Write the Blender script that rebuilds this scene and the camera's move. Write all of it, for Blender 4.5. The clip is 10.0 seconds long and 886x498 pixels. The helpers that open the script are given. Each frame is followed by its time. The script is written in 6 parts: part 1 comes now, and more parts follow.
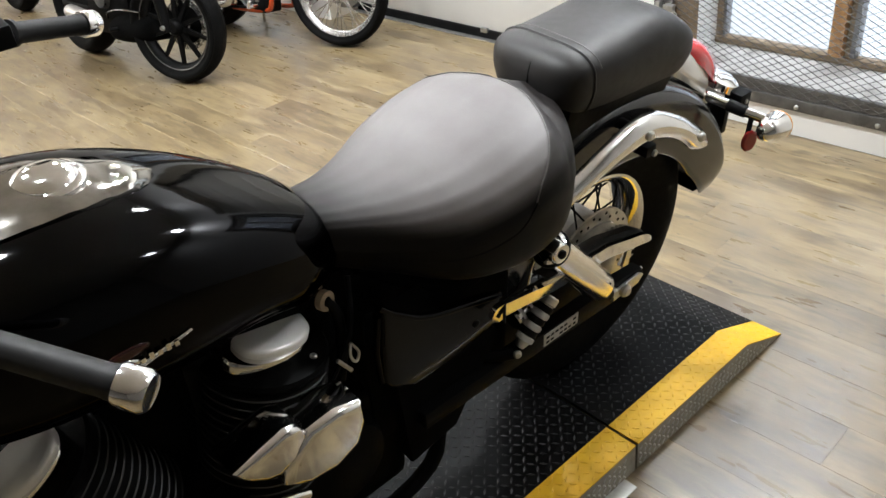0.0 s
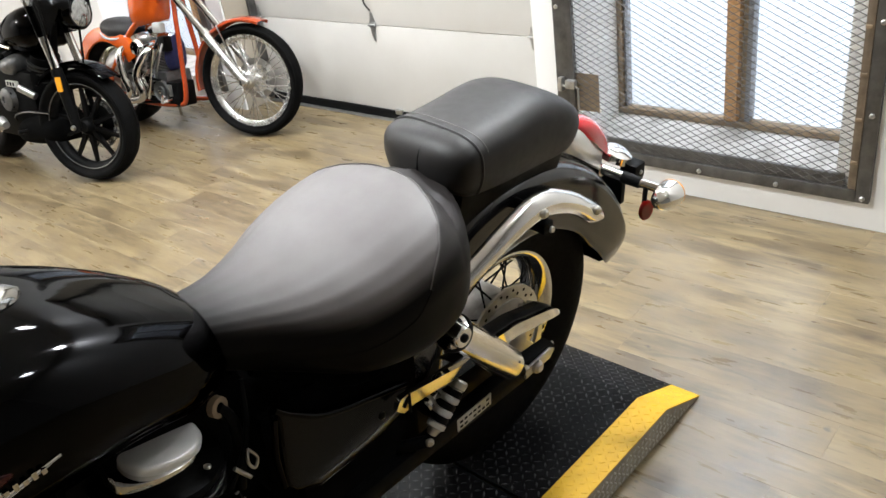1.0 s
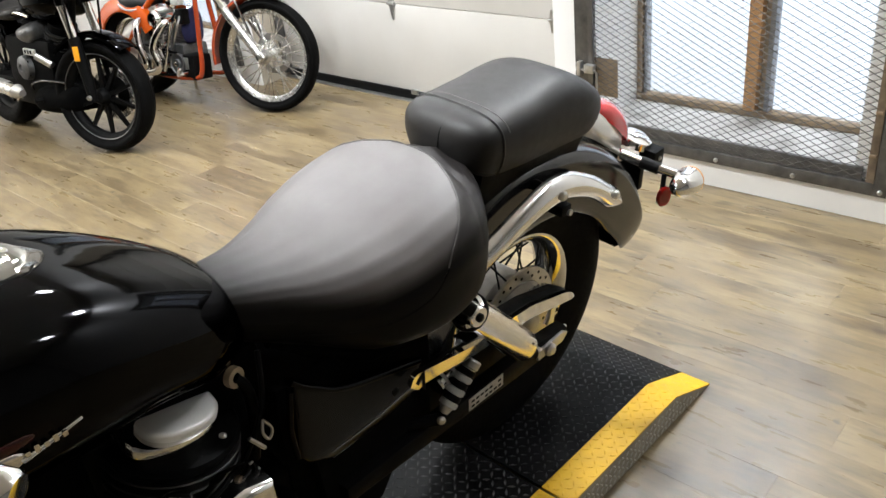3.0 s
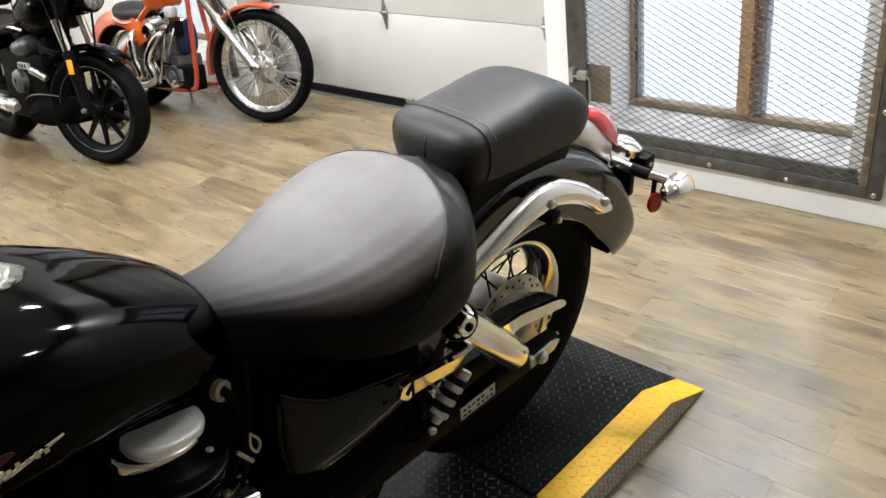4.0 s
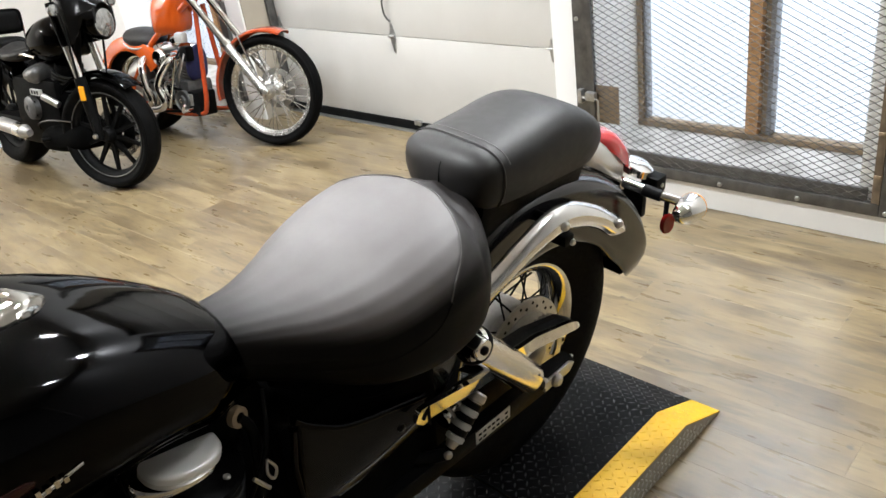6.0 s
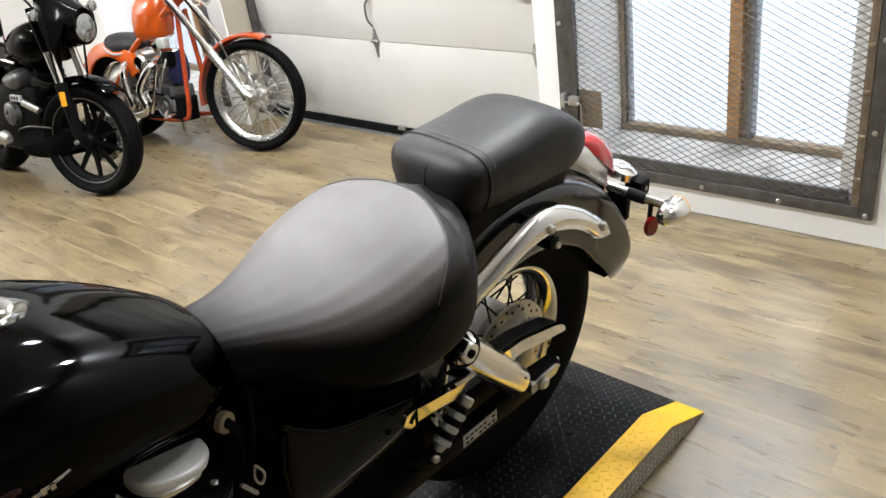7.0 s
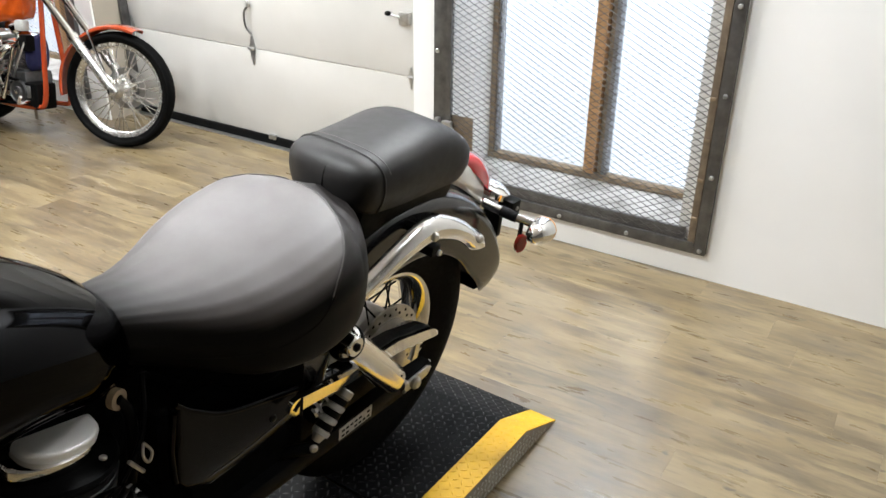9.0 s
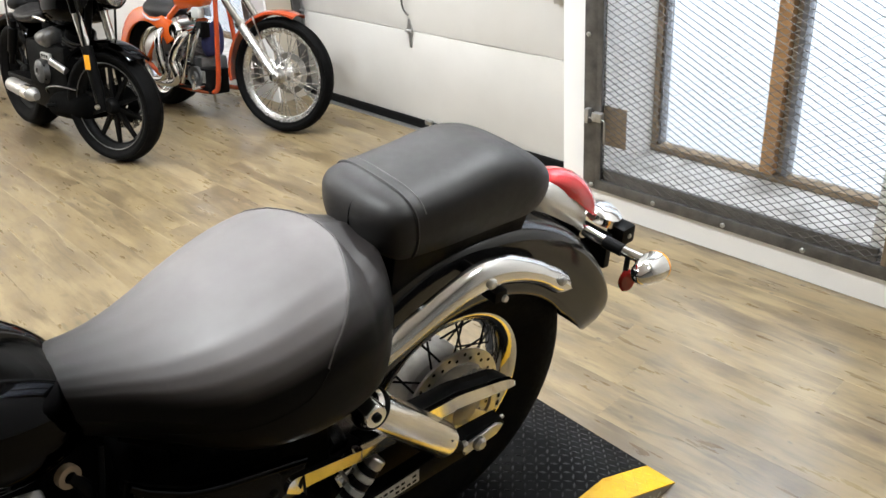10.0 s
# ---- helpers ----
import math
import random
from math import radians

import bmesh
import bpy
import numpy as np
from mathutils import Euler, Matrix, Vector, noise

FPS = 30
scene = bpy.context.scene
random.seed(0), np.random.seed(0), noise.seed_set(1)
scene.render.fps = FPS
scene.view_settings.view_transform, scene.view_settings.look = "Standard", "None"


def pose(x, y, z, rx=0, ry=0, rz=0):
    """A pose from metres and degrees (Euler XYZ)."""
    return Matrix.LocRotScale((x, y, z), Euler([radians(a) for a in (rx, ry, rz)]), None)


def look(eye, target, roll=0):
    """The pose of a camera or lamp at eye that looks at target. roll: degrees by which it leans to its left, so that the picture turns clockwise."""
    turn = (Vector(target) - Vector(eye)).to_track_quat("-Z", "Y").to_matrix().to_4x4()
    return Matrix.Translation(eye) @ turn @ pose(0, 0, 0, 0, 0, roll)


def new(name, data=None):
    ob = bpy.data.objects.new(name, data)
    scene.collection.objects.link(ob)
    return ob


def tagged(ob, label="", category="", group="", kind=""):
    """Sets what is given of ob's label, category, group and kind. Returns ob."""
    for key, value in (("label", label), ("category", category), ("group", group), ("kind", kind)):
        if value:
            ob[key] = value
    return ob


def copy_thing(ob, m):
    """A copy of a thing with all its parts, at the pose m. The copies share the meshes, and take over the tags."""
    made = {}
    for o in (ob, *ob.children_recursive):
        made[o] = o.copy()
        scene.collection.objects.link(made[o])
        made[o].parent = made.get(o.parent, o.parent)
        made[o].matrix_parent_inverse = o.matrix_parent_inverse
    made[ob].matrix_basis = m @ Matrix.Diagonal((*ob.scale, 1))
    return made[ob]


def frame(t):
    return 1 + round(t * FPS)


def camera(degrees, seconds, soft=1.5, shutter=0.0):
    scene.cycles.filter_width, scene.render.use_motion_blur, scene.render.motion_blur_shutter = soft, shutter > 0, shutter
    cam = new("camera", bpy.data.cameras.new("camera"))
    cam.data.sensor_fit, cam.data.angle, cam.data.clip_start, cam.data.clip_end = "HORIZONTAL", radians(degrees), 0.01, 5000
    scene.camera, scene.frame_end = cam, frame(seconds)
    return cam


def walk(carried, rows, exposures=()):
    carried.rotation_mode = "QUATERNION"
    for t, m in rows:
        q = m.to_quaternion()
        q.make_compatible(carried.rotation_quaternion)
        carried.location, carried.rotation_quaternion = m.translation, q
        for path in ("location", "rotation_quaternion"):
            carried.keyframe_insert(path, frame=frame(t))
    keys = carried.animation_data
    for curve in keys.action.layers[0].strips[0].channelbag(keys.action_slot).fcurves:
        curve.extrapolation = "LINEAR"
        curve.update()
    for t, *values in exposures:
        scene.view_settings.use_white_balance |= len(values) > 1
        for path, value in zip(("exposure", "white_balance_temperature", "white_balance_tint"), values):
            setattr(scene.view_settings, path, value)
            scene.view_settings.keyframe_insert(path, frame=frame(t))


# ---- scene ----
cam = camera(57.2, 10.0)
PATH = [
    (0, (-0.216, -0.03, 1.561), (0.859, 1.25, 0.463), -7.7),
    (0.5, (-0.174, -0.063, 1.58), (1.045, 1.198, 0.618), -7.6),
    (1, (-0.145, -0.075, 1.569), (1.109, 1.151, 0.608), -8.8),
    (1.5, (-0.151, -0.068, 1.561), (1.063, 1.16, 0.553), -7.9),
    (2, (-0.147, -0.064, 1.568), (1.06, 1.165, 0.551), -9.1),
    (2.5, (-0.154, -0.067, 1.569), (1.073, 1.161, 0.577), -8.5),
    (2.7, (-0.157, -0.065, 1.563), (1.056, 1.168, 0.559), -7.5),
    (3.8, (-0.163, -0.061, 1.569), (1.091, 1.167, 0.61), -7.5),
    (4, (-0.141, -0.076, 1.563), (1.089, 1.16, 0.584), -8.1),
    (4.5, (-0.133, -0.069, 1.559), (1.102, 1.153, 0.569), -7.4),
    (5, (-0.134, -0.063, 1.555), (1.091, 1.178, 0.576), -8.5),
    (5.2, (-0.132, -0.053, 1.557), (1.099, 1.205, 0.609), -8.4),
    (6.3, (-0.151, -0.068, 1.573), (1.098, 1.186, 0.641), -9.1),
    (6.5, (-0.147, -0.065, 1.566), (1.124, 1.17, 0.64), -8.8),
    (6.6, (-0.165, -0.07, 1.567), (1.112, 1.158, 0.638), -8.4),
    (7, (-0.154, -0.064, 1.571), (1.117, 1.169, 0.643), -8.5),
    (7.5, (-0.152, -0.052, 1.562), (1.105, 1.178, 0.611), -8.6),
    (8, (-0.184, -0.056, 1.584), (1.067, 1.218, 0.682), -8.4),
    (8.3, (-0.222, -0.049, 1.582), (1.071, 1.2, 0.705), -7.4),
    (8.5, (-0.243, -0.048, 1.589), (1.107, 1.146, 0.721), -7.1),
    (8.8, (-0.266, -0.053, 1.577), (1.203, 0.956, 0.671), -2.0),
    (9, (-0.286, -0.066, 1.584), (1.226, 0.884, 0.684), 0.7),
    (9.2, (-0.26, -0.072, 1.588), (1.188, 0.953, 0.666), -3.0),
    (9.5, (-0.133, -0.077, 1.576), (1.269, 1.016, 0.659), -5.8),
    (9.7, (-0.004, -0.098, 1.573), (1.345, 1.137, 0.764), -5.7),
    (10, (0.156, -0.099, 1.578), (1.313, 1.223, 0.622), -4.6),
]
walk(cam, [(t, look(eye, target, roll)) for t, eye, target, roll in PATH])

# the showroom's own light: daylight in the two caged windows, round lamps on the ceiling
world = bpy.data.worlds.new("sky")
scene.world = world
world.use_nodes = True
_wn = world.node_tree
_sky = _wn.nodes.new("ShaderNodeTexSky")
_sky.sky_type, _sky.sun_disc = "NISHITA", False
_sky.sun_elevation, _sky.sun_rotation = radians(40), radians(200)
_wn.nodes["Background"].inputs["Strength"].default_value = 0.12
_wn.links.new(_sky.outputs[0], _wn.nodes["Background"].inputs["Color"])

CEILING = 3.3
LAMP_WATTS = 60.0
LAMP_SPOTS = [(2.45, 1.15), (2.3, 2.9), (1.95, 3.7), (1.8, 4.7), (0.0, 3.3), (0.5, 5.3), (2.1, -0.6), (0.1, 1.7)]
LAMP_POWER = [1.40, 0.80, 0.65, 0.45, 0.9, 0.6, 0.45, 1.5]
for (_x, _y), _p in zip(LAMP_SPOTS, LAMP_POWER):
    _ld = bpy.data.lights.new("ceiling_lamp_light", "AREA")
    _ld.shape, _ld.size, _ld.energy = "DISK", 0.22, LAMP_WATTS * _p
    _ld.color = (0.90, 0.935, 0.965)
    _lo = new("ceiling_lamp_light", _ld)
    _lo.matrix_world = pose(_x, _y, CEILING - 0.22)

# unseen light added in the far corner for the long garage door shadows
FAR_CORNER = (-1.7, 8.2)
_ld = bpy.data.lights.new("bulb_light", "POINT")
_ld.shadow_soft_size, _ld.energy, _ld.color = 0.07, 320.0, (0.95, 0.935, 0.90)
new("bulb_light", _ld).matrix_world = pose(*FAR_CORNER, CEILING - 0.30)

# the brighter upper sky outside each window
for _y in (1.23, 5.08):
    _ld = bpy.data.lights.new("sky_light", "AREA")
    _ld.shape, _ld.size, _ld.size_y, _ld.energy = "RECTANGLE", 1.3, 0.9, 38.0
    _ld.color = (0.86, 0.93, 1.0)
    _lo = new("sky_light", _ld)
    _lo.matrix_world = look((4.0, _y, 2.9), (2.9, _y, 0.6))

# ---- materials ----
def nodes_of(name):
    m = bpy.data.materials.new(name)
    m.use_nodes = True
    t = m.node_tree
    return m, t, t.nodes["Principled BSDF"]


def ramp_between(t, fac, a, b, lo=0.3, hi=0.7):
    r = t.nodes.new("ShaderNodeValToRGB")
    r.color_ramp.elements[0].position, r.color_ramp.elements[1].position = lo, hi
    r.color_ramp.elements[0].color, r.color_ramp.elements[1].color = (*a, 1), (*b, 1)
    t.links.new(fac, r.inputs[0])
    return r.outputs[0]


def noise_of(t, vec, scale, detail=4.0, rough=0.55):
    n = t.nodes.new("ShaderNodeTexNoise")
    n.inputs["Scale"].default_value, n.inputs["Detail"].default_value = scale, detail
    n.inputs["Roughness"].default_value = rough
    if vec is not None:
        t.links.new(vec, n.inputs["Vector"])
    return n.outputs["Fac"]


def mapped(t, stretch=(1, 1, 1)):
    c = t.nodes.new("ShaderNodeTexCoord")
    mp = t.nodes.new("ShaderNodeMapping")
    mp.inputs["Scale"].default_value = stretch
    t.links.new(c.outputs["Object"], mp.inputs["Vector"])
    return mp.outputs["Vector"]


def mat(name, col, col2=None, rough=0.5, rough2=None, metal=0.0, scale=14.0, stretch=(1, 1, 1), bump=0.0, bump_scale=250.0,
        coat=0.0, spec=0.5, sheen=0.0, lo=0.3, hi=0.7):
    m, t, p = nodes_of(name)
    v = mapped(t, stretch)
    col2 = col2 or tuple(min(1.0, c * 0.8) for c in col)
    t.links.new(ramp_between(t, noise_of(t, v, scale), col, col2, lo, hi), p.inputs["Base Color"])
    r2 = rough2 if rough2 is not None else min(1.0, rough * 1.3)
    t.links.new(ramp_between(t, noise_of(t, v, scale * 3.1, 6), (rough,) * 3, (r2,) * 3), p.inputs["Roughness"])
    p.inputs["Metallic"].default_value = metal
    p.inputs["Specular IOR Level"].default_value = spec
    p.inputs["Coat Weight"].default_value = coat
    p.inputs["Coat Roughness"].default_value = 0.03
    p.inputs["Sheen Weight"].default_value = sheen
    if bump:
        b = t.nodes.new("ShaderNodeBump")
        b.inputs["Strength"].default_value, b.inputs["Distance"].default_value = bump, 0.002
        t.links.new(noise_of(t, v, bump_scale, 5), b.inputs["Height"])
        t.links.new(b.outputs[0], p.inputs["Normal"])
    return m


def glow(name, col, strength):
    m, t, p = nodes_of(name)
    p.inputs["Base Color"].default_value = (*col, 1)
    p.inputs["Emission Color"].default_value = (*col, 1)
    p.inputs["Emission Strength"].default_value = strength
    return m


def glass(name, col, rough=0.02, weight=1.0, ior=1.45):
    m, t, p = nodes_of(name)
    p.inputs["Base Color"].default_value = (*col, 1)
    p.inputs["Roughness"].default_value, p.inputs["Transmission Weight"].default_value = rough, weight
    p.inputs["IOR"].default_value = ior
    return m


def plank_material():
    """Worn pale oak look: streaks along the plank, a tone of its own for each board, knots."""
    m, t, p = nodes_of("vinyl_oak_plank")
    info = t.nodes.new("ShaderNodeObjectInfo")
    c = t.nodes.new("ShaderNodeTexCoord")
    off = t.nodes.new("ShaderNodeVectorMath")
    off.operation = "MULTIPLY_ADD"
    off.inputs[1].default_value = (37.0, 61.0, 0.0)
    t.links.new(info.outputs["Random"], off.inputs[0])
    t.links.new(c.outputs["Object"], off.inputs[2])
    mp = t.nodes.new("ShaderNodeMapping")
    mp.inputs["Scale"].default_value = (1.0, 0.16, 1.0)
    t.links.new(off.outputs[0], mp.inputs["Vector"])
    v = mp.outputs["Vector"]
    tone = ramp_between(t, info.outputs["Random"], (0.180, 0.131, 0.065), (0.240, 0.182, 0.097), 0.0, 1.0)
    wide = noise_of(t, v, 9.0, 5, 0.6)
    fine = noise_of(t, v, 60.0, 6, 0.65)

    def over(base, colour, fac, lo, hi, amount):
        f = ramp_between(t, fac, (0, 0, 0), (amount,) * 3, lo, hi)
        mx = t.nodes.new("ShaderNodeMix")
        mx.data_type = "RGBA"
        t.links.new(f, mx.inputs["Factor"])
        t.links.new(base, mx.inputs["A"])
        mx.inputs["B"].default_value = (*colour, 1)
        return mx.outputs["Result"]

    mp2 = t.nodes.new("ShaderNodeMapping")
    mp2.inputs["Scale"].default_value = (1.0, 0.30, 1.0)
    t.links.new(off.outputs[0], mp2.inputs["Vector"])
    q = mp2.outputs["Vector"]
    knots = t.nodes.new("ShaderNodeMapping")
    knots.inputs["Scale"].default_value = (1.0, 0.55, 1.0)
    t.links.new(off.outputs[0], knots.inputs["Vector"])
    k = knots.outputs["Vector"]
    a = over(tone, (0.088, 0.061, 0.033), noise_of(t, q, 5.0, 3, 0.55), 0.46, 0.62, 0.75)
    a = over(a, (0.138, 0.108, 0.074), noise_of(t, q, 14.0, 3, 0.55), 0.50, 0.64, 0.55)
    a = over(a, (0.288, 0.222, 0.120), noise_of(t, v, 14.0, 4, 0.6), 0.50, 0.64, 0.70)
    a = over(a, (0.069, 0.046, 0.023), noise_of(t, v, 20.0, 5, 0.65), 0.50, 0.66, 0.55)
    a = over(a, (0.261, 0.199, 0.109), noise_of(t, v, 45.0, 5, 0.7), 0.50, 0.66, 0.32)
    a = over(a, (0.066, 0.042, 0.023), fine, 0.54, 0.78, 0.45)
    a = over(a, (0.051, 0.036, 0.025), noise_of(t, k, 26.0, 2, 0.45), 0.70, 0.76, 0.80)
    a = over(a, (0.035, 0.023, 0.014), noise_of(t, k, 8.0, 2, 0.5), 0.70, 0.76, 0.50)
    # dark hairline checks that bend round the knots
    crack = t.nodes.new("ShaderNodeTexWave")
    crack.wave_type, crack.bands_direction = "BANDS", "X"
    crack.inputs["Scale"].default_value, crack.inputs["Distortion"].default_value = 3.2, 9.0
    crack.inputs["Detail"].default_value, crack.inputs["Detail Scale"].default_value = 3.0, 1.6
    t.links.new(q, crack.inputs["Vector"])
    sparse = t.nodes.new("ShaderNodeMath")
    sparse.operation = "MULTIPLY"
    t.links.new(crack.outputs["Fac"], sparse.inputs[0])
    t.links.new(ramp_between(t, noise_of(t, q, 3.0, 2, 0.5), (0, 0, 0), (1, 1, 1), 0.50, 0.60), sparse.inputs[1])
    a = over(a, (0.040, 0.027, 0.015), sparse.outputs[0], 0.95, 0.995, 0.40)
    t.links.new(a, p.inputs["Base Color"])
    t.links.new(ramp_between(t, noise_of(t, v, 30.0, 5), (0.25,) * 3, (0.38,) * 3), p.inputs["Roughness"])
    p.inputs["Specular IOR Level"].default_value = 0.90
    b = t.nodes.new("ShaderNodeBump")
    b.inputs["Strength"].default_value, b.inputs["Distance"].default_value = 0.15, 0.001
    t.links.new(fine, b.inputs["Height"])
    t.links.new(b.outputs[0], p.inputs["Normal"])
    return m


def sheen_vinyl():
    """Black vinyl, with a grey sheen painted into its colour by a mesh attribute."""
    m, t, p = nodes_of("seat_vinyl_sheen")
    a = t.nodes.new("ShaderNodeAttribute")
    a.attribute_name = "panel_sheen"
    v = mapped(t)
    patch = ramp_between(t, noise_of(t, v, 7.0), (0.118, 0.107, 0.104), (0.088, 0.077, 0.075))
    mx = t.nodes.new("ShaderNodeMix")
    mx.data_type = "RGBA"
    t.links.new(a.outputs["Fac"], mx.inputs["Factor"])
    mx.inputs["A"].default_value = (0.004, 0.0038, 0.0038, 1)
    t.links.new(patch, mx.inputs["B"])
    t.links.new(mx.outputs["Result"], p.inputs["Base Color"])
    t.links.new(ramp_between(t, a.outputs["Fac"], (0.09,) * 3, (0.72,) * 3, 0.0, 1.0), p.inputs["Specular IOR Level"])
    t.links.new(ramp_between(t, noise_of(t, v, 20.0, 6), (0.47,) * 3, (0.56,) * 3), p.inputs["Roughness"])
    b = t.nodes.new("ShaderNodeBump")
    b.inputs["Strength"].default_value, b.inputs["Distance"].default_value = 0.05, 0.002
    t.links.new(noise_of(t, v, 420.0, 5), b.inputs["Height"])
    t.links.new(b.outputs[0], p.inputs["Normal"])
    return m


M_PLANK = plank_material()
M_SUBFLOOR = mat("subfloor", (0.30, 0.23, 0.14), (0.22, 0.17, 0.10), rough=0.6)
M_WALL = mat("white_wall_paint", (0.90, 0.897, 0.885), (0.865, 0.862, 0.85), rough=0.55, scale=2.2, bump=0.12, bump_scale=120)
# for the unseen walls behind: grey, so glossy parts reflect less light
M_FARWALL = mat("unseen_wall_grey", (0.24, 0.235, 0.225), (0.20, 0.195, 0.185), rough=0.7, scale=2.0)
M_CEIL = mat("ceiling_paint", (0.74, 0.72, 0.69), (0.69, 0.67, 0.64), rough=0.8, scale=2.0)
M_DOOR = mat("cream_door_steel", (0.63, 0.618, 0.590), (0.59, 0.577, 0.548), rough=0.42, scale=3.0, bump=0.10, bump_scale=90)
M_SEAL = mat("black_rubber_seal", (0.004, 0.004, 0.004), (0.007, 0.007, 0.007), rough=0.6, spec=0.08)
M_GALV = mat("galvanised_steel", (0.55, 0.55, 0.54), (0.38, 0.38, 0.37), rough=0.32, metal=0.9, scale=40)
M_STEEL = mat("raw_dark_steel", (0.16, 0.155, 0.15), (0.085, 0.082, 0.08), rough=0.38, rough2=0.6, metal=0.75, scale=16, bump=0.15)
M_MESH = mat("expanded_steel", (0.105, 0.099, 0.092), (0.068, 0.063, 0.058), rough=0.5, metal=0.5, scale=30)
M_RUST = mat("rusty_brown_steel", (0.30, 0.215, 0.13), (0.19, 0.14, 0.09), rough=0.6, metal=0.15, scale=22, bump=0.2)
M_BROWN = mat("brown_angle_steel", (0.23, 0.175, 0.12), (0.13, 0.098, 0.068), rough=0.55, metal=0.3, scale=22, bump=0.2)
M_TIMBER = mat("orange_brown_timber", (0.58, 0.32, 0.13), (0.44, 0.23, 0.09), rough=0.5, scale=6, stretch=(6, 6, 0.5), bump=0.2)
M_ALU = mat("grey_aluminium", (0.28, 0.29, 0.31), (0.21, 0.215, 0.23), rough=0.4, metal=0.7, scale=20)
M_SILL = mat("dusty_painted_sill", (0.62, 0.61, 0.59), (0.36, 0.345, 0.32), rough=0.7, scale=9, bump=0.3, bump_scale=60, lo=0.45, hi=0.68)
M_REVEAL = mat("tan_reveal", (0.40, 0.355, 0.285), (0.34, 0.30, 0.24), rough=0.6, scale=3)
M_PANE = glass("window_pane", (0.97, 0.985, 1.0), 0.0)
M_DAY = glow("overcast_daylight", (0.86, 0.92, 1.0), 0.90)

M_PLATE = mat("black_tread_plate", (0.0035, 0.0035, 0.0037), (0.008, 0.008, 0.0085), rough=0.33, rough2=0.5, spec=0.06, scale=11, bump=0.12, bump_scale=160)
M_TREADTOP = mat("worn_tread_tops", (0.060, 0.060, 0.062), (0.016, 0.016, 0.017), rough=0.30, rough2=0.45, metal=0.8, scale=9, lo=0.4, hi=0.6)
M_SIDE = mat("dark_side_cover", (0.003, 0.003, 0.003), (0.005, 0.0045, 0.004), rough=0.14, rough2=0.20, spec=0.07, scale=5)
M_SKIRT = mat("dull_steel_skirt", (0.36, 0.33, 0.28), (0.24, 0.215, 0.18), rough=0.45, metal=0.3, scale=18)
M_YELLOW = mat("yellow_safety_paint", (0.80, 0.47, 0.012), (0.66, 0.37, 0.010), rough=0.38, rough2=0.55, scale=18, bump=0.1)
M_TREADSILVER = mat("bare_tread_plate", (0.62, 0.61, 0.58), (0.44, 0.43, 0.40), rough=0.35, metal=0.4, scale=22, bump=0.1)

M_VINYL = mat("black_seat_vinyl", (0.010, 0.009, 0.0085), (0.016, 0.0146, 0.0140), rough=0.46, rough2=0.56, scale=16, bump=0.09, bump_scale=420, spec=0.36)
M_VINYL_SHEEN = sheen_vinyl()
M_PIPING = mat("seat_seam", (0.095, 0.088, 0.085), rough=0.45)
M_BLACK = mat("gloss_black_paint", (0.0115, 0.0115, 0.0122), (0.0095, 0.0095, 0.010), rough=0.04, rough2=0.07, metal=1.0, scale=3)
M_BLACK.node_tree.nodes["Principled BSDF"].inputs["Specular Tint"].default_value = (0.62, 0.62, 0.62, 1)
M_FENDER = mat("gloss_black_fender", (0.006, 0.006, 0.0063), (0.008, 0.008, 0.0085), rough=0.12, rough2=0.19, spec=0.72, scale=3)
M_STRUT = mat("polished_strut", (0.88, 0.87, 0.85), (0.80, 0.79, 0.77), rough=0.13, rough2=0.2, metal=1.0, scale=10)
M_SATIN = mat("satin_black", (0.0028, 0.0028, 0.0028), (0.005, 0.005, 0.005), rough=0.40, scale=25, spec=0.06)
M_ENGINE = mat("black_engine_finish", (0.0018, 0.0018, 0.0018), (0.0035, 0.0035, 0.0035), rough=0.40, scale=30, bump=0.1, spec=0.025)
M_CONSOLE = mat("spotted_console_chrome", (0.34, 0.325, 0.295), (0.22, 0.21, 0.19), rough=0.07, rough2=0.15, metal=1.0, scale=26)
M_CHROME = mat("chrome", (0.82, 0.81, 0.79), (0.76, 0.75, 0.73), rough=0.055, rough2=0.11, metal=1.0, scale=12)
M_POLISHED = mat("polished_pale_alloy", (0.66, 0.645, 0.615), (0.54, 0.525, 0.50), rough=0.20, rough2=0.30, metal=0.85, scale=18)
M_BRUSHED = mat("brushed_metal", (0.62, 0.61, 0.59), (0.46, 0.45, 0.43), rough=0.28, rough2=0.4, metal=1.0, scale=30)
M_SATINCHROME = mat("satin_chrome", (0.90, 0.89, 0.87), (0.84, 0.83, 0.81), rough=0.34, rough2=0.42, metal=0.35, scale=10)
M_FIN = mat("black_fin_edges", (0.010, 0.010, 0.010), (0.018, 0.018, 0.018), rough=0.34, scale=30, spec=0.60)
M_ALLOY = mat("cast_alloy", (0.50, 0.49, 0.47), (0.36, 0.35, 0.34), rough=0.4, metal=0.9, scale=24)
M_RUBBER = mat("tyre_rubber", (0.0024, 0.0024, 0.0024), (0.0044, 0.0043, 0.0042), rough=0.58, rough2=0.75, scale=22, bump=0.2, spec=0.05)
M_MATT = mat("matt_black_frame", (0.0025, 0.0025, 0.0025), (0.004, 0.004, 0.004), rough=0.8, scale=20, spec=0.03)
M_GRIP = mat("grip_rubber", (0.007, 0.007, 0.007), (0.012, 0.012, 0.012), rough=0.5, scale=40, spec=0.25)
M_RED = mat("red_lens", (0.62, 0.018, 0.022), (0.52, 0.012, 0.016), rough=0.12, coat=0.8)
M_DKRED = mat("red_reflector", (0.36, 0.010, 0.008), (0.25, 0.006, 0.005), rough=0.18, coat=0.6)
